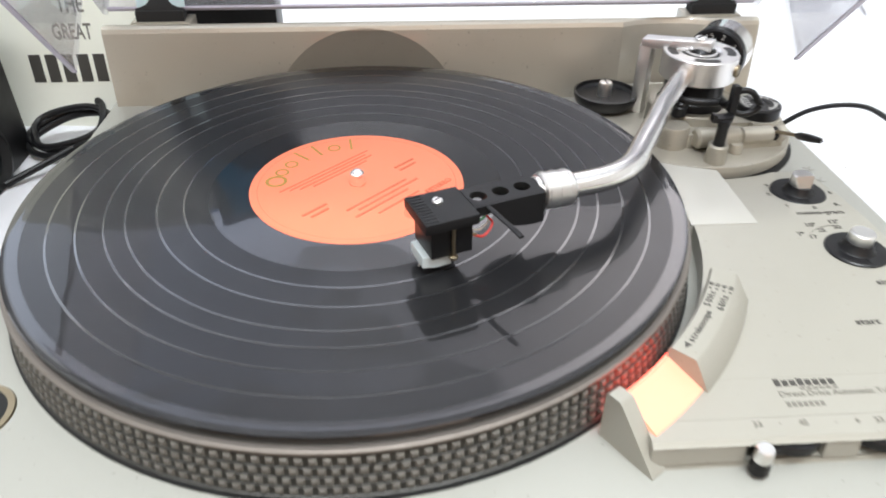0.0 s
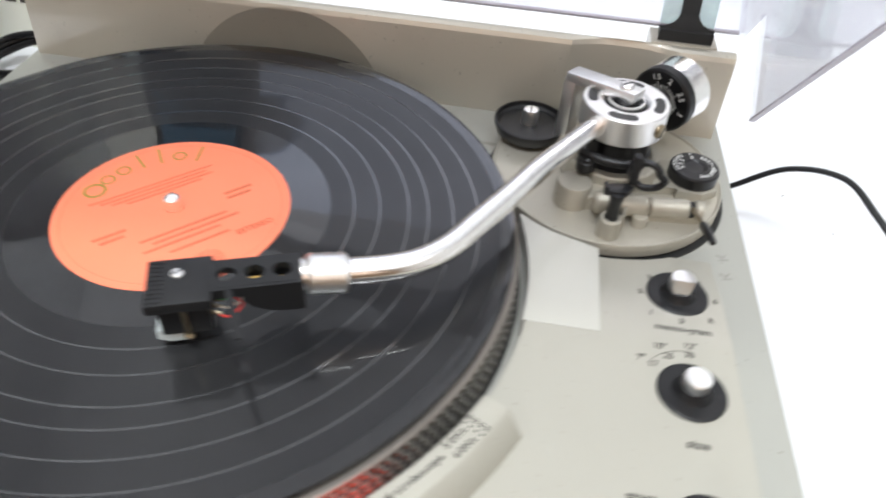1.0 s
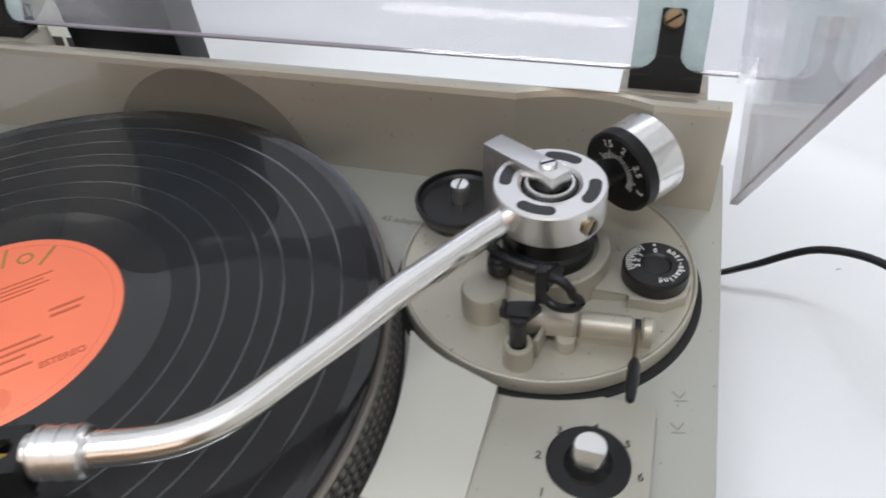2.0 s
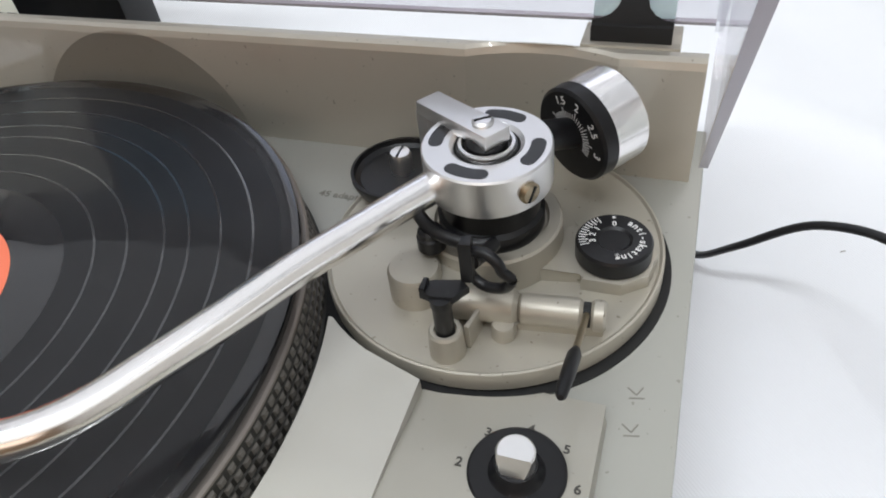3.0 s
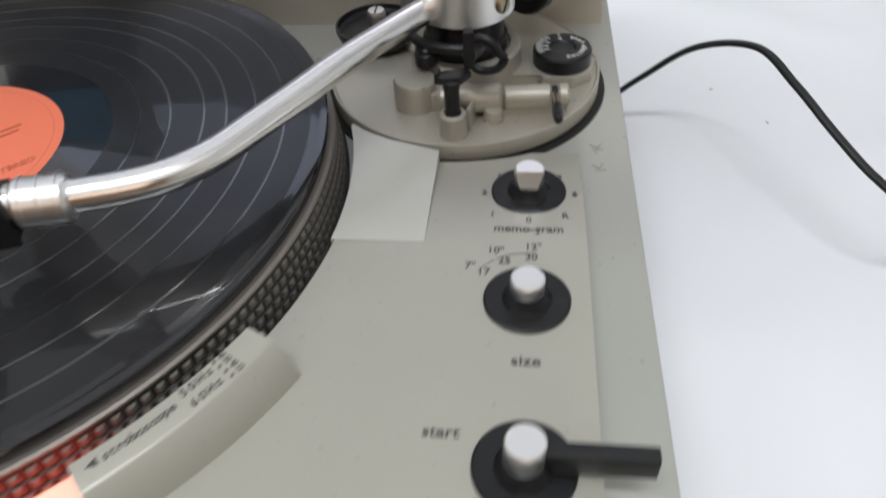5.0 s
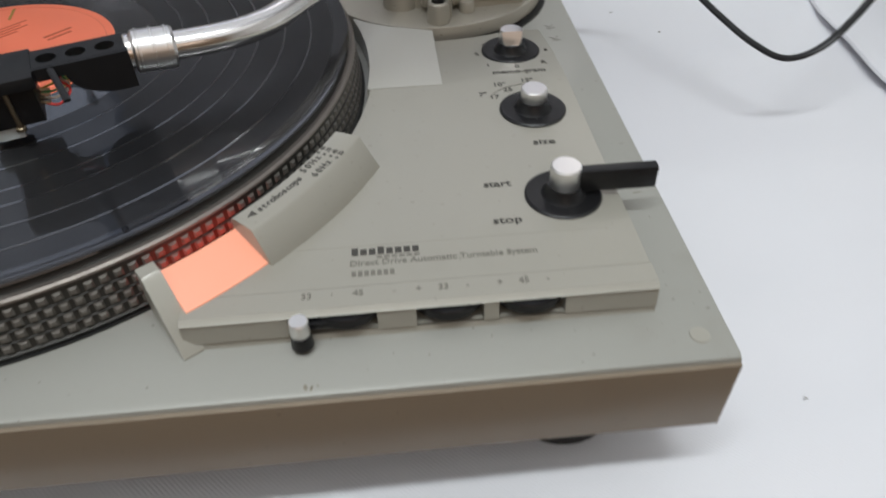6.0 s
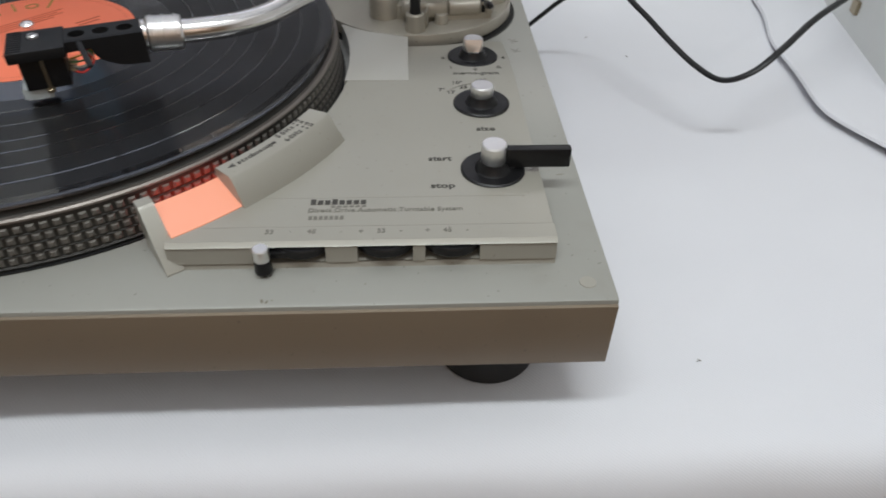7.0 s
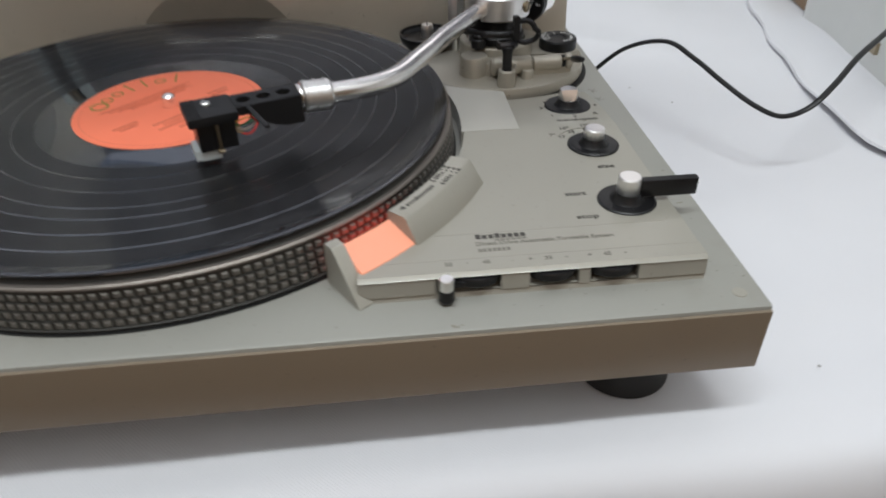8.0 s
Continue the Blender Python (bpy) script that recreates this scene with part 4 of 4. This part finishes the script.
# counterweight behind the pivot
WF, WD = Vector((0.2168, 0.1240, 0.0375)), Vector((0.62, 0.78, 0.05)).normalized()
part("arm_stub", rod(Vector((GC[0], GC[1], 0.0450)) + WD * 0.018, WF + WD * 0.004, 0.0055, 24), BLACK, arm)
weight = part("scale_ring", lathe([(0, 0), (0.0166, 0), (0.0177, 0.0010), (0.0179, 0.0060), (0, 0.0060)], seg=72, m=along(WF, WF + WD)), BLACK, arm, "black counterweight scale ring with white numbers")
part("counterweight", lathe([(0, 0.0060), (0.0179, 0.0060), (0.0179, 0.0195), (0.0170, 0.0208), (0, 0.0208)], seg=72, m=along(WF, WF + WD)), CHROME, arm, "polished chrome counterweight")
part("index_line", rod(WF - WD * 0.0090 + Vector((0, 0, 0.0056)), WF - WD * 0.0005 + Vector((0, 0, 0.0054)), 0.00035, 8), WHITE_INK, weight)
# the face of the scale: x to its right, y up, seen from the pivot
side = WD.cross(Vector((0, 0, 1))).normalized()
upv = side.cross(WD).normalized()
FACE = Matrix((( side.x, upv.x, -WD.x, WF.x), (side.y, upv.y, -WD.y, WF.y), (side.z, upv.z, -WD.z, WF.z), (0, 0, 0, 1))) @ Matrix.Translation((0, 0, 0.0001))
for txt, a in (("1.5", 112), ("2", 76), ("2.5", 34), ("3", -8)):
    a = radians(a)
    lettering(txt, 0.0044, FACE @ Matrix.Rotation(a - math.pi / 2, 4, "Z") @ Matrix.Translation((0, 0.0134, 0)), WHITE_INK, weight, bold=0.0)
for i in range(25):
    a = radians(148 - 7.2 * i)
    big = i % 5 == 0
    bars([(-0.00013, 0.00013, 0.0066, 0.0110 if big else 0.0096)], FACE @ Matrix.Rotation(a - math.pi / 2, 4, "Z"), WHITE_INK, weight, "scale_tick")

# ---- knobs ----
for kx, ky, top, kind in ((0.2240, 0.0095, 0.0190, "memo"), (0.2240, -0.0450, 0.0206, "size"), (0.2240, -0.1015, 0.0240, "start")):
    z = plate_z(ky)
    disc = part("selector_knob", lathe([(0, z - 0.003), (0.0135, z - 0.003), (0.0135, z + 0.0008), (0.0128, z + 0.0013), (0.0078, z + 0.0010), (0.0070, z + 0.0018), (0.0058, z + 0.0050), (0, z + 0.0050)], (kx, ky), 56), BLACK, deck, "black round selector with an aluminium cap")
    cap = [(0, z + 0.0035), (0.0050, z + 0.0035), (0.0053, z + 0.0040), (0.0053, top - 0.0006), (0.0048, top), (0, top)]
    bm = lathe(cap, (kx, ky), 36)
    if kind == "memo":
        # slanting facet on the side that faces the front
        cut = bmesh.ops.bisect_plane(bm, geom=list(bm.verts) + list(bm.edges) + list(bm.faces), plane_co=(kx, ky - 0.0022, top), plane_no=(0, -1, 0.36), clear_outer=True)
        bmesh.ops.edgeloop_fill(bm, edges=[e for e in cut["geom_cut"] if isinstance(e, bmesh.types.BMEdge)])
    part("knob_cap", bm, KNOB, disc, "brushed aluminium knob cap")
    part("pointer_line", box(kx - 0.0002, kx + 0.0002, ky - 0.0132, ky - 0.0070, z + 0.0010, z + 0.0014), GAP, disc)
    if kind == "start":
        part("start_lever", box(kx + 0.002, 0.2560, ky - 0.0022, ky + 0.0020, z + 0.0024, top - 0.0020, 0.0007), BLACK, disc, "flat black start and stop lever")

# ---- lettering on the console ----
def flat(x, y, turn=0.0):
    dz = (plate_z(y + 0.001) - plate_z(y - 0.001)) / 0.002
    return Matrix.Translation((x, y, plate_z(y) + 0.0001)) @ Matrix.Rotation(math.atan(dz), 4, "X") @ Matrix.Rotation(radians(turn), 4, "Z")


for txt, x, y in (("1", 0.2115, -0.0045), ("2", 0.2080, 0.0085), ("3", 0.2130, 0.0205), ("4", 0.2245, 0.0250), ("5", 0.2355, 0.0205), ("6", 0.2405, 0.0085), ("R", 0.2368, -0.0045), ("0", 0.2242, -0.0072)):
    lettering(txt, 0.0042, flat(x, y), INK, console)
lettering("memo-gram", 0.0048, flat(0.2242, -0.0122), INK, console, width=0.0235)
lettering("size", 0.0048, flat(0.2240, -0.0683), INK, console, width=0.0085)
lettering("start", 0.0048, flat(0.2020, -0.0925), INK, console, width=0.0100)
lettering("stop", 0.0048, flat(0.2025, -0.1128), INK, console, width=0.0100)
for txt, x, y in (('7"', 0.2055, -0.0310), ('10"', 0.2135, -0.0236), ('12"', 0.2258, -0.0215), ("17", 0.2100, -0.0335), ("25", 0.2165, -0.0283), ("30", 0.2252, -0.0262)):
    lettering(txt, 0.0042, flat(x, y), INK, console)
arcp = [Vector((0.2240 + 0.0195 * math.cos(radians(a)), -0.0450 + 0.0205 * math.sin(radians(a)), plate_z(-0.03) + 0.00005)) for a in range(84, 146, 5)]
part("scale_arc", sweep(arcp, 0.00018, 6), INK_SOFT, console)
lettering("Direct Drive Automatic Turntable System", 0.0034, flat(0.1795, -0.1283), INK_SOFT, console, width=0.0600)
for txt, x, y in (("33", 0.1363, -0.1410), (".", 0.1440, -0.1400), ("45", 0.1520, -0.1410), ("+", 0.1705, -0.1413), ("33", 0.1780, -0.1413), ("-", 0.1855, -0.1413), ("+", 0.1955, -0.1413), ("45", 0.2030, -0.1413), ("-", 0.2105, -0.1413)):
    lettering(txt, 0.0034, Matrix.Translation((x, y, 0.0114)), INK_SOFT, console)
# maker's mark and model as plain bars
bars([(0.1500 + 0.0028 * k, 0.1521 + 0.0028 * k, -0.1246, -0.1212 if k in (0, 3) else -0.1219) for k in range(8)], Matrix.Translation((0, 0, 0.01140)), INK, console, "maker_mark")
bars([(0.1580 + 0.0024 * k, 0.1598 + 0.0024 * k, -0.1264, -0.1254) for k in range(6)] + [(0.1500 + 0.0020 * k, 0.1514 + 0.0020 * k, -0.1340, -0.1318) for k in range(7)], Matrix.Translation((0, 0, 0.01140)), INK_SOFT, console, "model_mark")
part("console_crease", box(0.1310, 0.2350, -0.1202, -0.1198, 0.0108, 0.01137), PLATE, console)
# moulded marks on right strip and by adaptor seat; relief shading as flat colour
for y in (0.0492, 0.0360):
    m = Matrix.Translation((0.2512, y, 0.00008)) @ Matrix.Rotation(radians(12), 4, "Z")
    bars([(-0.0023, 0.0023, -0.0032, -0.0027)], m, EMBOSS_SHADE, body, "rest_mark")
    for s in (-1, 1):
        bars([(0, 0.0036, -0.00025, 0.00025)], m @ Matrix.Translation((0, -0.0018, 0)) @ Matrix.Rotation(radians(90 + 40 * s), 4, "Z"), EMBOSS_SHADE, body, "rest_mark")
lettering("45 adaptor", 0.0050, Matrix.Translation((0.1232, 0.1187, 0.0001)), EMBOSS_SHADE, body, width=0.0235)
# chips and rubs on the painted edges
SCUFF = material("paint_chip", (0.20, 0.18, 0.14), 0.7, grain=0.3, scale=400)
for x, y, w, h, turn in ((0.1355, -0.1660, 0.0012, 0.0022, 20), (0.1372, -0.1664, 0.0009, 0.0018, -15), (0.1390, -0.1657, 0.0006, 0.0012, 40), (0.2589, -0.0584, 0.0020, 0.0004, 10), (0.1720, -0.1580, 0.0008, 0.0005, 0), (0.2560, -0.0900, 0.0040, 0.0007, 8), (0.2470, -0.1180, 0.0007, 0.0030, 5)):
    part("scuff", lathe([(0, 0.0), (1.0, 0.0), (0.9, 1.0), (0, 1.0)], seg=9, m=Matrix.Translation((x, y, 0.00002)) @ Matrix.Rotation(radians(turn), 4, "Z") @ Matrix.Diagonal((w / 2, h / 2, 0.00005, 1))), SCUFF, body)

# ---- adaptor dish ----
dish = lathe([(0, 0.0080), (0.0140, 0.0080), (0.0185, 0.0120), (0.0200, 0.0160), (0.0200, 0.0182), (0.0188, 0.0184), (0.0182, 0.0164), (0.0165, 0.0150), (0, 0.0150)], (0.1508, 0.1205), 60)
seat = part("adaptor_seat", lathe([(0, 0.0), (0.0120, 0.0), (0.0110, 0.0085), (0, 0.0085)], (0.1508, 0.1205), 40), BLACK, deck)
part("adaptor_dish", dish, BLACK, seat, "black dished single-record adaptor")
pin = part("adaptor_pin", lathe([(0, 0.0150), (0.0044, 0.0150), (0.0044, 0.0220), (0.0038, 0.0236), (0, 0.0240)], (0.1505, 0.1225), 24), KNOB, seat)
part("pin_slot", box(0.1501, 0.1509, 0.1188, 0.1262, 0.0218, 0.02405), GAP, pin)

# ---- hinges and lid ----
for hx in (0.2306, -0.1290):
    h = part("hinge", prism([(hx - 0.0150, 0.1690), (hx + 0.0150, 0.1690), (hx + 0.0135, 0.1830), (hx - 0.0135, 0.1830)], 0.0492, 0.0570, 0.001), RUBBER, deck, "black plastic lid hinge with a zinc plate")
    part("hinge_flange", box(hx - 0.0185, hx + 0.0185, 0.1665, 0.1850, 0.0280, 0.0504, 0.0008), CHAMPAGNE, h)
    tilt = Matrix.Translation((hx, 0.1722, 0.0545)) @ Matrix.Rotation(radians(-22), 4, "X")
    part("hinge_tongue", box(-0.0050, 0.0050, -0.0020, 0.0010, 0.0, 0.0290, 0.001, m=tilt), RUBBER, h)
    flare = [(-0.0150, 0.0), (0.0150, 0.0), (0.0150, 0.0030)] + [(0.0050 + 0.0100 * (1 - math.sin(radians(q))), 0.0030 + 0.0070 * (1 - math.cos(radians(q)))) for q in (20, 45, 70, 90)]
    flare += [(-x, y) for x, y in flare[:1:-1]]
    bm = prism(flare, -0.0012, 0.0022, 0.0003)
    bmesh.ops.transform(bm, matrix=tilt @ Matrix.Rotation(radians(90), 4, "X"), verts=bm.verts)
    part("hinge_gusset", bm, RUBBER, h)
    bm = prism([(-0.0150, 0.0040), (0.0150, 0.0040), (0.0150, 0.0312), (0.0141, 0.0335), (0.0118, 0.0345), (-0.0118, 0.0345), (-0.0141, 0.0335), (-0.0150, 0.0312)], -0.0020, -0.0010, 0.0002)
    bmesh.ops.transform(bm, matrix=tilt @ Matrix.Rotation(radians(90), 4, "X"), verts=bm.verts)
    part("hinge_plate", bm, STEEL, h, "mottled zinc plate")
    screw(tilt @ Vector((0, -0.0020, 0.0250)), tilt @ Vector((0, -1, 0.0250)), 0.0042, BRASS, h)

HINGE_Y, HINGE_Z, T = 0.178, 0.056, 0.0028
LX0, LX1 = -0.1655, 0.2628


def opened(bm):
    bmesh.ops.transform(bm, matrix=Matrix.Translation((0, HINGE_Y, HINGE_Z)) @ Matrix.Rotation(radians(-47.5), 4, "X"), verts=bm.verts)
    return bm


lid = part("lid_top", opened(box(LX0, LX1, -0.345, 0.0, 0.0500, 0.0528, 0.0006)), LID, deck, "clear acrylic dust lid standing open")
part("lid_back", opened(box(LX0, LX1, -T, 0.0, 0.0, 0.0500, 0.0004)), LID, lid)
part("lid_lip", opened(box(LX0 + T, LX1 - T, -T, 0.0, -0.0016, -0.0001)), LID_EDGE, lid)
part("lid_front", opened(box(LX0, LX1, -0.345, -0.345 + T, -0.058, 0.0500, 0.0004)), LID, lid)
for x0 in (LX0, LX1 - T):
    bm = prism([(-0.0353, -0.060), (-0.0353, -0.004), (-0.0005, -0.004), (-0.0005, 0.0500), (-0.342, 0.0500), (-0.342, -0.060)], x0, x0 + T)
    bmesh.ops.transform(bm, matrix=Matrix(((0, 0, 1, 0), (1, 0, 0, 0), (0, 1, 0, 0), (0, 0, 0, 1))), verts=bm.verts)
    part("lid_side", opened(bm), LID, lid)
    part("lid_rim", opened(box(x0, x0 + T, -0.342, -0.0353, -0.0612, -0.0601)), LID_EDGE, lid, "bright sawn edge of the lid")

# ---- the record ----
rec = lathe([(0.0037, REC_Z - 0.0012), (0.1490, REC_Z - 0.0012), (0.1502, REC_Z - 0.0010), (0.1506, REC_Z - 0.0004), (0.1502, REC_Z + 0.0002), (0.1490, REC_Z + 0.0003), (0.1468, REC_Z + 0.0001), (0.1462, REC_Z), (0.0560, REC_Z), (0.0540, REC_Z + 0.0002), (0.0037, REC_Z + 0.0002)], seg=180, closed=True)
GAPS = (0.0785, 0.0900, 0.1030, 0.1117, 0.1228, 0.1342)
record = solid("vinyl_record", rec, VINYL, (0, 0, REC_Z - 0.0012), "black vinyl long-playing record with an orange label", "record")
GROOVE = material("track_gap_vinyl", (0.022, 0.022, 0.024), 0.12, grain=0.1, coat=0.7, coat_rough=0.03, coat_ior=1.55, spec=0.6)
for r in GAPS:
    part("track_gap", lathe([(r - 0.00046, REC_Z - 0.0001), (r - 0.00044, REC_Z + 0.00006), (r, REC_Z + 0.00007), (r + 0.00044, REC_Z + 0.00006), (r + 0.00046, REC_Z - 0.0001)], seg=180), GROOVE, record)
label = part("paper_label", lathe([(0.0037, REC_Z + 0.0001), (0.0498, REC_Z + 0.0001), (0.0500, REC_Z + 0.0003), (0.0498, REC_Z + 0.0004), (0.0037, REC_Z + 0.0004)], seg=120, closed=True), ORANGE, record, "orange paper label with olive and rust print")
part("label_ring", lathe([(0.0462, REC_Z + 0.0003), (0.0464, REC_Z + 0.00046), (0.0467, REC_Z + 0.0003)], seg=120), RUST, label)
LM = Matrix.Translation((0, 0, REC_Z + 0.00048)) @ Matrix.Rotation(radians(45), 4, "Z")
for i in range(7):
    # the maker's mark, as plain rings and strokes
    a = radians(130 - 13.0 * i)
    cm = LM @ Matrix.Rotation(a - math.pi / 2, 4, "Z") @ Matrix.Translation((0, 0.0385, 0))
    if i in (0, 1, 2, 5):
        k = 1.9 if i == 0 else 1.25
        part("maker_mark", lathe([(0.0019 * k, -0.00003), (0.0027 * k, -0.00003), (0.0027 * k, 0.00003), (0.0019 * k, 0.00003)], seg=24, m=cm, closed=True), OLIVE, label)
    else:
        bars([(-0.0006, 0.0006, -0.0040, 0.0075)], cm, OLIVE, label, "maker_mark")
bars([(-0.030, 0.026, 0.020, 0.0208), (-0.026, 0.022, 0.0175, 0.0183), (-0.022, 0.024, 0.015, 0.0158), (-0.016, 0.018, 0.0125, 0.0133)], LM, RUST, label)
bars([(-0.036, -0.022, -0.004, -0.0026), (-0.034, -0.024, -0.0075, -0.0061), (0.022, 0.035, -0.0035, -0.0021), (0.022, 0.033, -0.0070, -0.0056)], LM, RUST, label)
bars([(-0.020, 0.018, -0.0150, -0.0138), (-0.016, 0.022, -0.0185, -0.0173), (-0.021, 0.012, -0.0220, -0.0208), (-0.012, 0.014, -0.0270, -0.0258)], LM, RUST, label)
lettering("ESTEREO", 0.0042, LM @ Matrix.Translation((0.024, -0.030, 0)), RUST, label)
for k in range(5):
    part("emblem_ring", lathe([(0.0018 + 0.0009 * k, REC_Z + 0.0004), (0.0020 + 0.0009 * k, REC_Z + 0.0005), (0.0022 + 0.0009 * k, REC_Z + 0.0004)], tuple((LM @ Vector((0.0, -0.0385, 0)))[:2]), 32), RUST, label)

# ---- behind and beside the player ----
sleeve = thing("record_sleeve", (-0.3355, 0.270, TABLE_Z), "cream card record sleeve with dark lettering leaning upright", "record sleeve")
SM = Matrix.Translation((-0.3355, 0.2650, TABLE_Z)) @ Matrix.Rotation(radians(-6), 4, "X")
part("sleeve_card", box(-0.1575, 0.1575, 0.0, 0.004, 0.0, 0.315, 0.0008, m=SM), SLEEVE, sleeve)
TM = SM @ Matrix.Translation((0.0, -0.0003, 0.0)) @ Matrix.Rotation(radians(90), 4, "X")
lettering("THE", 0.0170, TM @ Matrix.Translation((0.1060, 0.0985, 0)), INK_SOFT, sleeve, width=0.020)
lettering("GREAT", 0.0170, TM @ Matrix.Translation((0.1030, 0.0780, 0)), INK_SOFT, sleeve, width=0.030)
for k in range(7):
    bars([(0.0645 + 0.0124 * k, 0.0735 + 0.0124 * k, 0.0390, 0.0610)], TM, INK, sleeve, "name_bar", "dark printed bar")
case = thing("black_case", (-0.108, 0.246, TABLE_Z), "black upright case with a lit blue-green screen behind the record player", "case")
part("case_body", box(-0.150, -0.066, 0.232, 0.2600, TABLE_Z, 0.205, 0.003), BLACK, case)
part("screen", box(-0.142, -0.074, 0.2308, 0.2324, 0.130, 0.196, 0.0006), SCREEN, case, "glowing blue-green screen")
spk = thing("loudspeaker", (-0.34, 0.13, TABLE_Z), "black loudspeaker box standing beside the record player", "loudspeaker")
part("cabinet", box(-0.43, -0.2660, 0.05, 0.225, TABLE_Z, 0.10, 0.004), BLACK_MATT, spk)
part("cone", lathe([(0.022, 0), (0.020, 0.004), (0.010, -0.004), (0, -0.002)], seg=36, m=along((-0.2658, 0.165, -0.045), (0, 0.165, -0.045))), RUBBER, spk)
part("cone_ring", lathe([(0.020, 0), (0.026, 0), (0.026, 0.002), (0.022, 0.003)], seg=36, m=along((-0.2660, 0.165, -0.045), (0, 0.165, -0.045)), closed=True), BLACK, spk)
coil = []
for i in range(64):
    a = i * 6.283 / 20
    coil.append((-0.232 + (0.030 + 0.004 * math.sin(i * 0.7)) * math.cos(a), 0.222 + (0.020 + 0.003 * math.cos(i * 0.5)) * math.sin(a), TABLE_Z + 0.005 + 0.010 * (i / 64) + 0.012 * (1 + math.sin(a + 0.6)) * 0.8))
solid("coiled_cable", sweep(smooth_path([(-0.262, 0.165, TABLE_Z + 0.004)] + coil + [(-0.215, 0.252, TABLE_Z + 0.018), (-0.185, 0.255, TABLE_Z + 0.016), (-0.165, 0.245, TABLE_Z + 0.010), (-0.150, 0.220, TABLE_Z + 0.004)], 4), 0.0026, 10), BLACK, (-0.22, 0.19, TABLE_Z), "coil of thin black cable on the cloth", "cable")
CABLE = [(0.248, 0.194, -0.064), (0.262, 0.187, -0.0625), (0.2698, 0.1716, -0.0555), (0.2838, 0.1588, -0.035), (0.3077, 0.1505, -0.0119), (0.3316, 0.132, -0.0013), (0.3446, 0.1059, -0.006), (0.3573, 0.0812, -0.0147), (0.37, 0.0586, -0.0219), (0.3821, 0.0417, -0.0236), (0.3974, 0.0373, -0.0161), (0.4167, 0.0468, -0.0054), (0.4455, 0.0708, 0.0037), (0.4936, 0.1126, 0.006), (0.5501, 0.1704, 0.0024), (0.6, 0.23, -0.03)]
solid("power_cable", sweep(smooth_path(CABLE, 8), 0.0022, 12, flat=0.75), BLACK, (0.40, 0.13, TABLE_Z), "thin black mains cable arching over the cloth", "cable")
# pale box standing at the far right of the table
PALE = material("pale_enamel", (0.70, 0.71, 0.69), 0.4, grain=0.03)
LINT = material("grey_lint", (0.30, 0.28, 0.26), 0.9)
for k, (lx, ly, turn) in enumerate(((0.3184, -0.1427, 30), (0.3600, 0.1650, 10), (0.3350, 0.2000, 70))):
    solid("lint_speck", sweep([Vector((lx - 0.0014 * math.cos(turn), ly - 0.0008, TABLE_Z + 0.0012 + cloth_height(lx, ly))), Vector((lx, ly, TABLE_Z + 0.0016 + cloth_height(lx, ly))), Vector((lx + 0.0014, ly + 0.0008 * math.sin(turn), TABLE_Z + 0.0012 + cloth_height(lx, ly)))], 0.00025, 6), LINT, (lx, ly, TABLE_Z), "tiny dark fleck of lint lying on the white cloth", "lint", group="lint flecks")
crate = thing("white_box", (0.74, 0.30, TABLE_Z), "white box with a brass catch on the cloth", "box")
part("box_body", prism([(0.527, 0.075), (0.566, 0.335), (0.86, 0.30), (0.82, 0.04)], TABLE_Z + 0.006, 0.13, 0.004), PALE, crate)
part("catch", prism([(0.5395, 0.178), (0.5410, 0.188), (0.5460, 0.187), (0.5445, 0.177)], -0.040, -0.030, 0.001), BRASS, crate, "small brass catch")
solid("wooden_block", prism([(0.575, 0.345), (0.588, 0.420), (0.68, 0.40), (0.67, 0.335)], TABLE_Z + 0.010, -0.01, 0.003), BROWN_WOOD, (0.63, 0.38, TABLE_Z), "small brown wooden block behind the white box", "block")

# ---- strobe dots: the nearest as parts, the rest joined ----
ROWS_Z = [(0.0171, 0.0016, 0.0031), (0.0128, 0.0016, 0.0031), (0.0086, 0.0016, 0.0031), (0.0044, 0.0016, 0.0031)]
rest = bmesh.new()
base = base_of(deck)
for k, (z, h, w) in enumerate(ROWS_Z):
    count = (216, 222, 216, 210)[k]
    r = 0.1521 + (0.0171 - z) * 0.0012 / 0.0127
    shape = bmesh.new()
    q = [shape.verts.new(c) for c in ((0, -w * 0.5, -h), (0, w * 0.5, -h), (0, w * 0.5, h), (0, -w * 0.5, h), (0.0008, -w * 0.26, -h * 0.5), (0.0008, w * 0.26, -h * 0.5), (0.0008, w * 0.26, h * 0.5), (0.0008, -w * 0.26, h * 0.5))]
    for f in ((0, 1, 5, 4), (1, 2, 6, 5), (2, 3, 7, 6), (3, 0, 4, 7), (4, 5, 6, 7)):
        shape.faces.new([q[i] for i in f])
    me = finish(shape, "strobe_dot", DOT, smooth=False)
    for i in range(count):
        deg = 360.0 * i / count
        a = radians(deg)
        m = Matrix.Translation((r * math.cos(a), r * math.sin(a), z)) @ Matrix.Rotation(a, 4, "Z") @ Matrix.Rotation(radians(-5), 4, "Y")
        if 212 < deg < 330:
            ob = new("strobe_dot", me)
            ob.parent = platter
            ob.matrix_local = Matrix.Translation(-base) @ m
        else:
            rest.from_mesh(me)
            rest.verts.ensure_lookup_table()
            bmesh.ops.transform(rest, matrix=m, verts=rest.verts[-8:])
tagged(part("strobe_dots", rest, DOT, platter, smooth=False), kind="stuff")
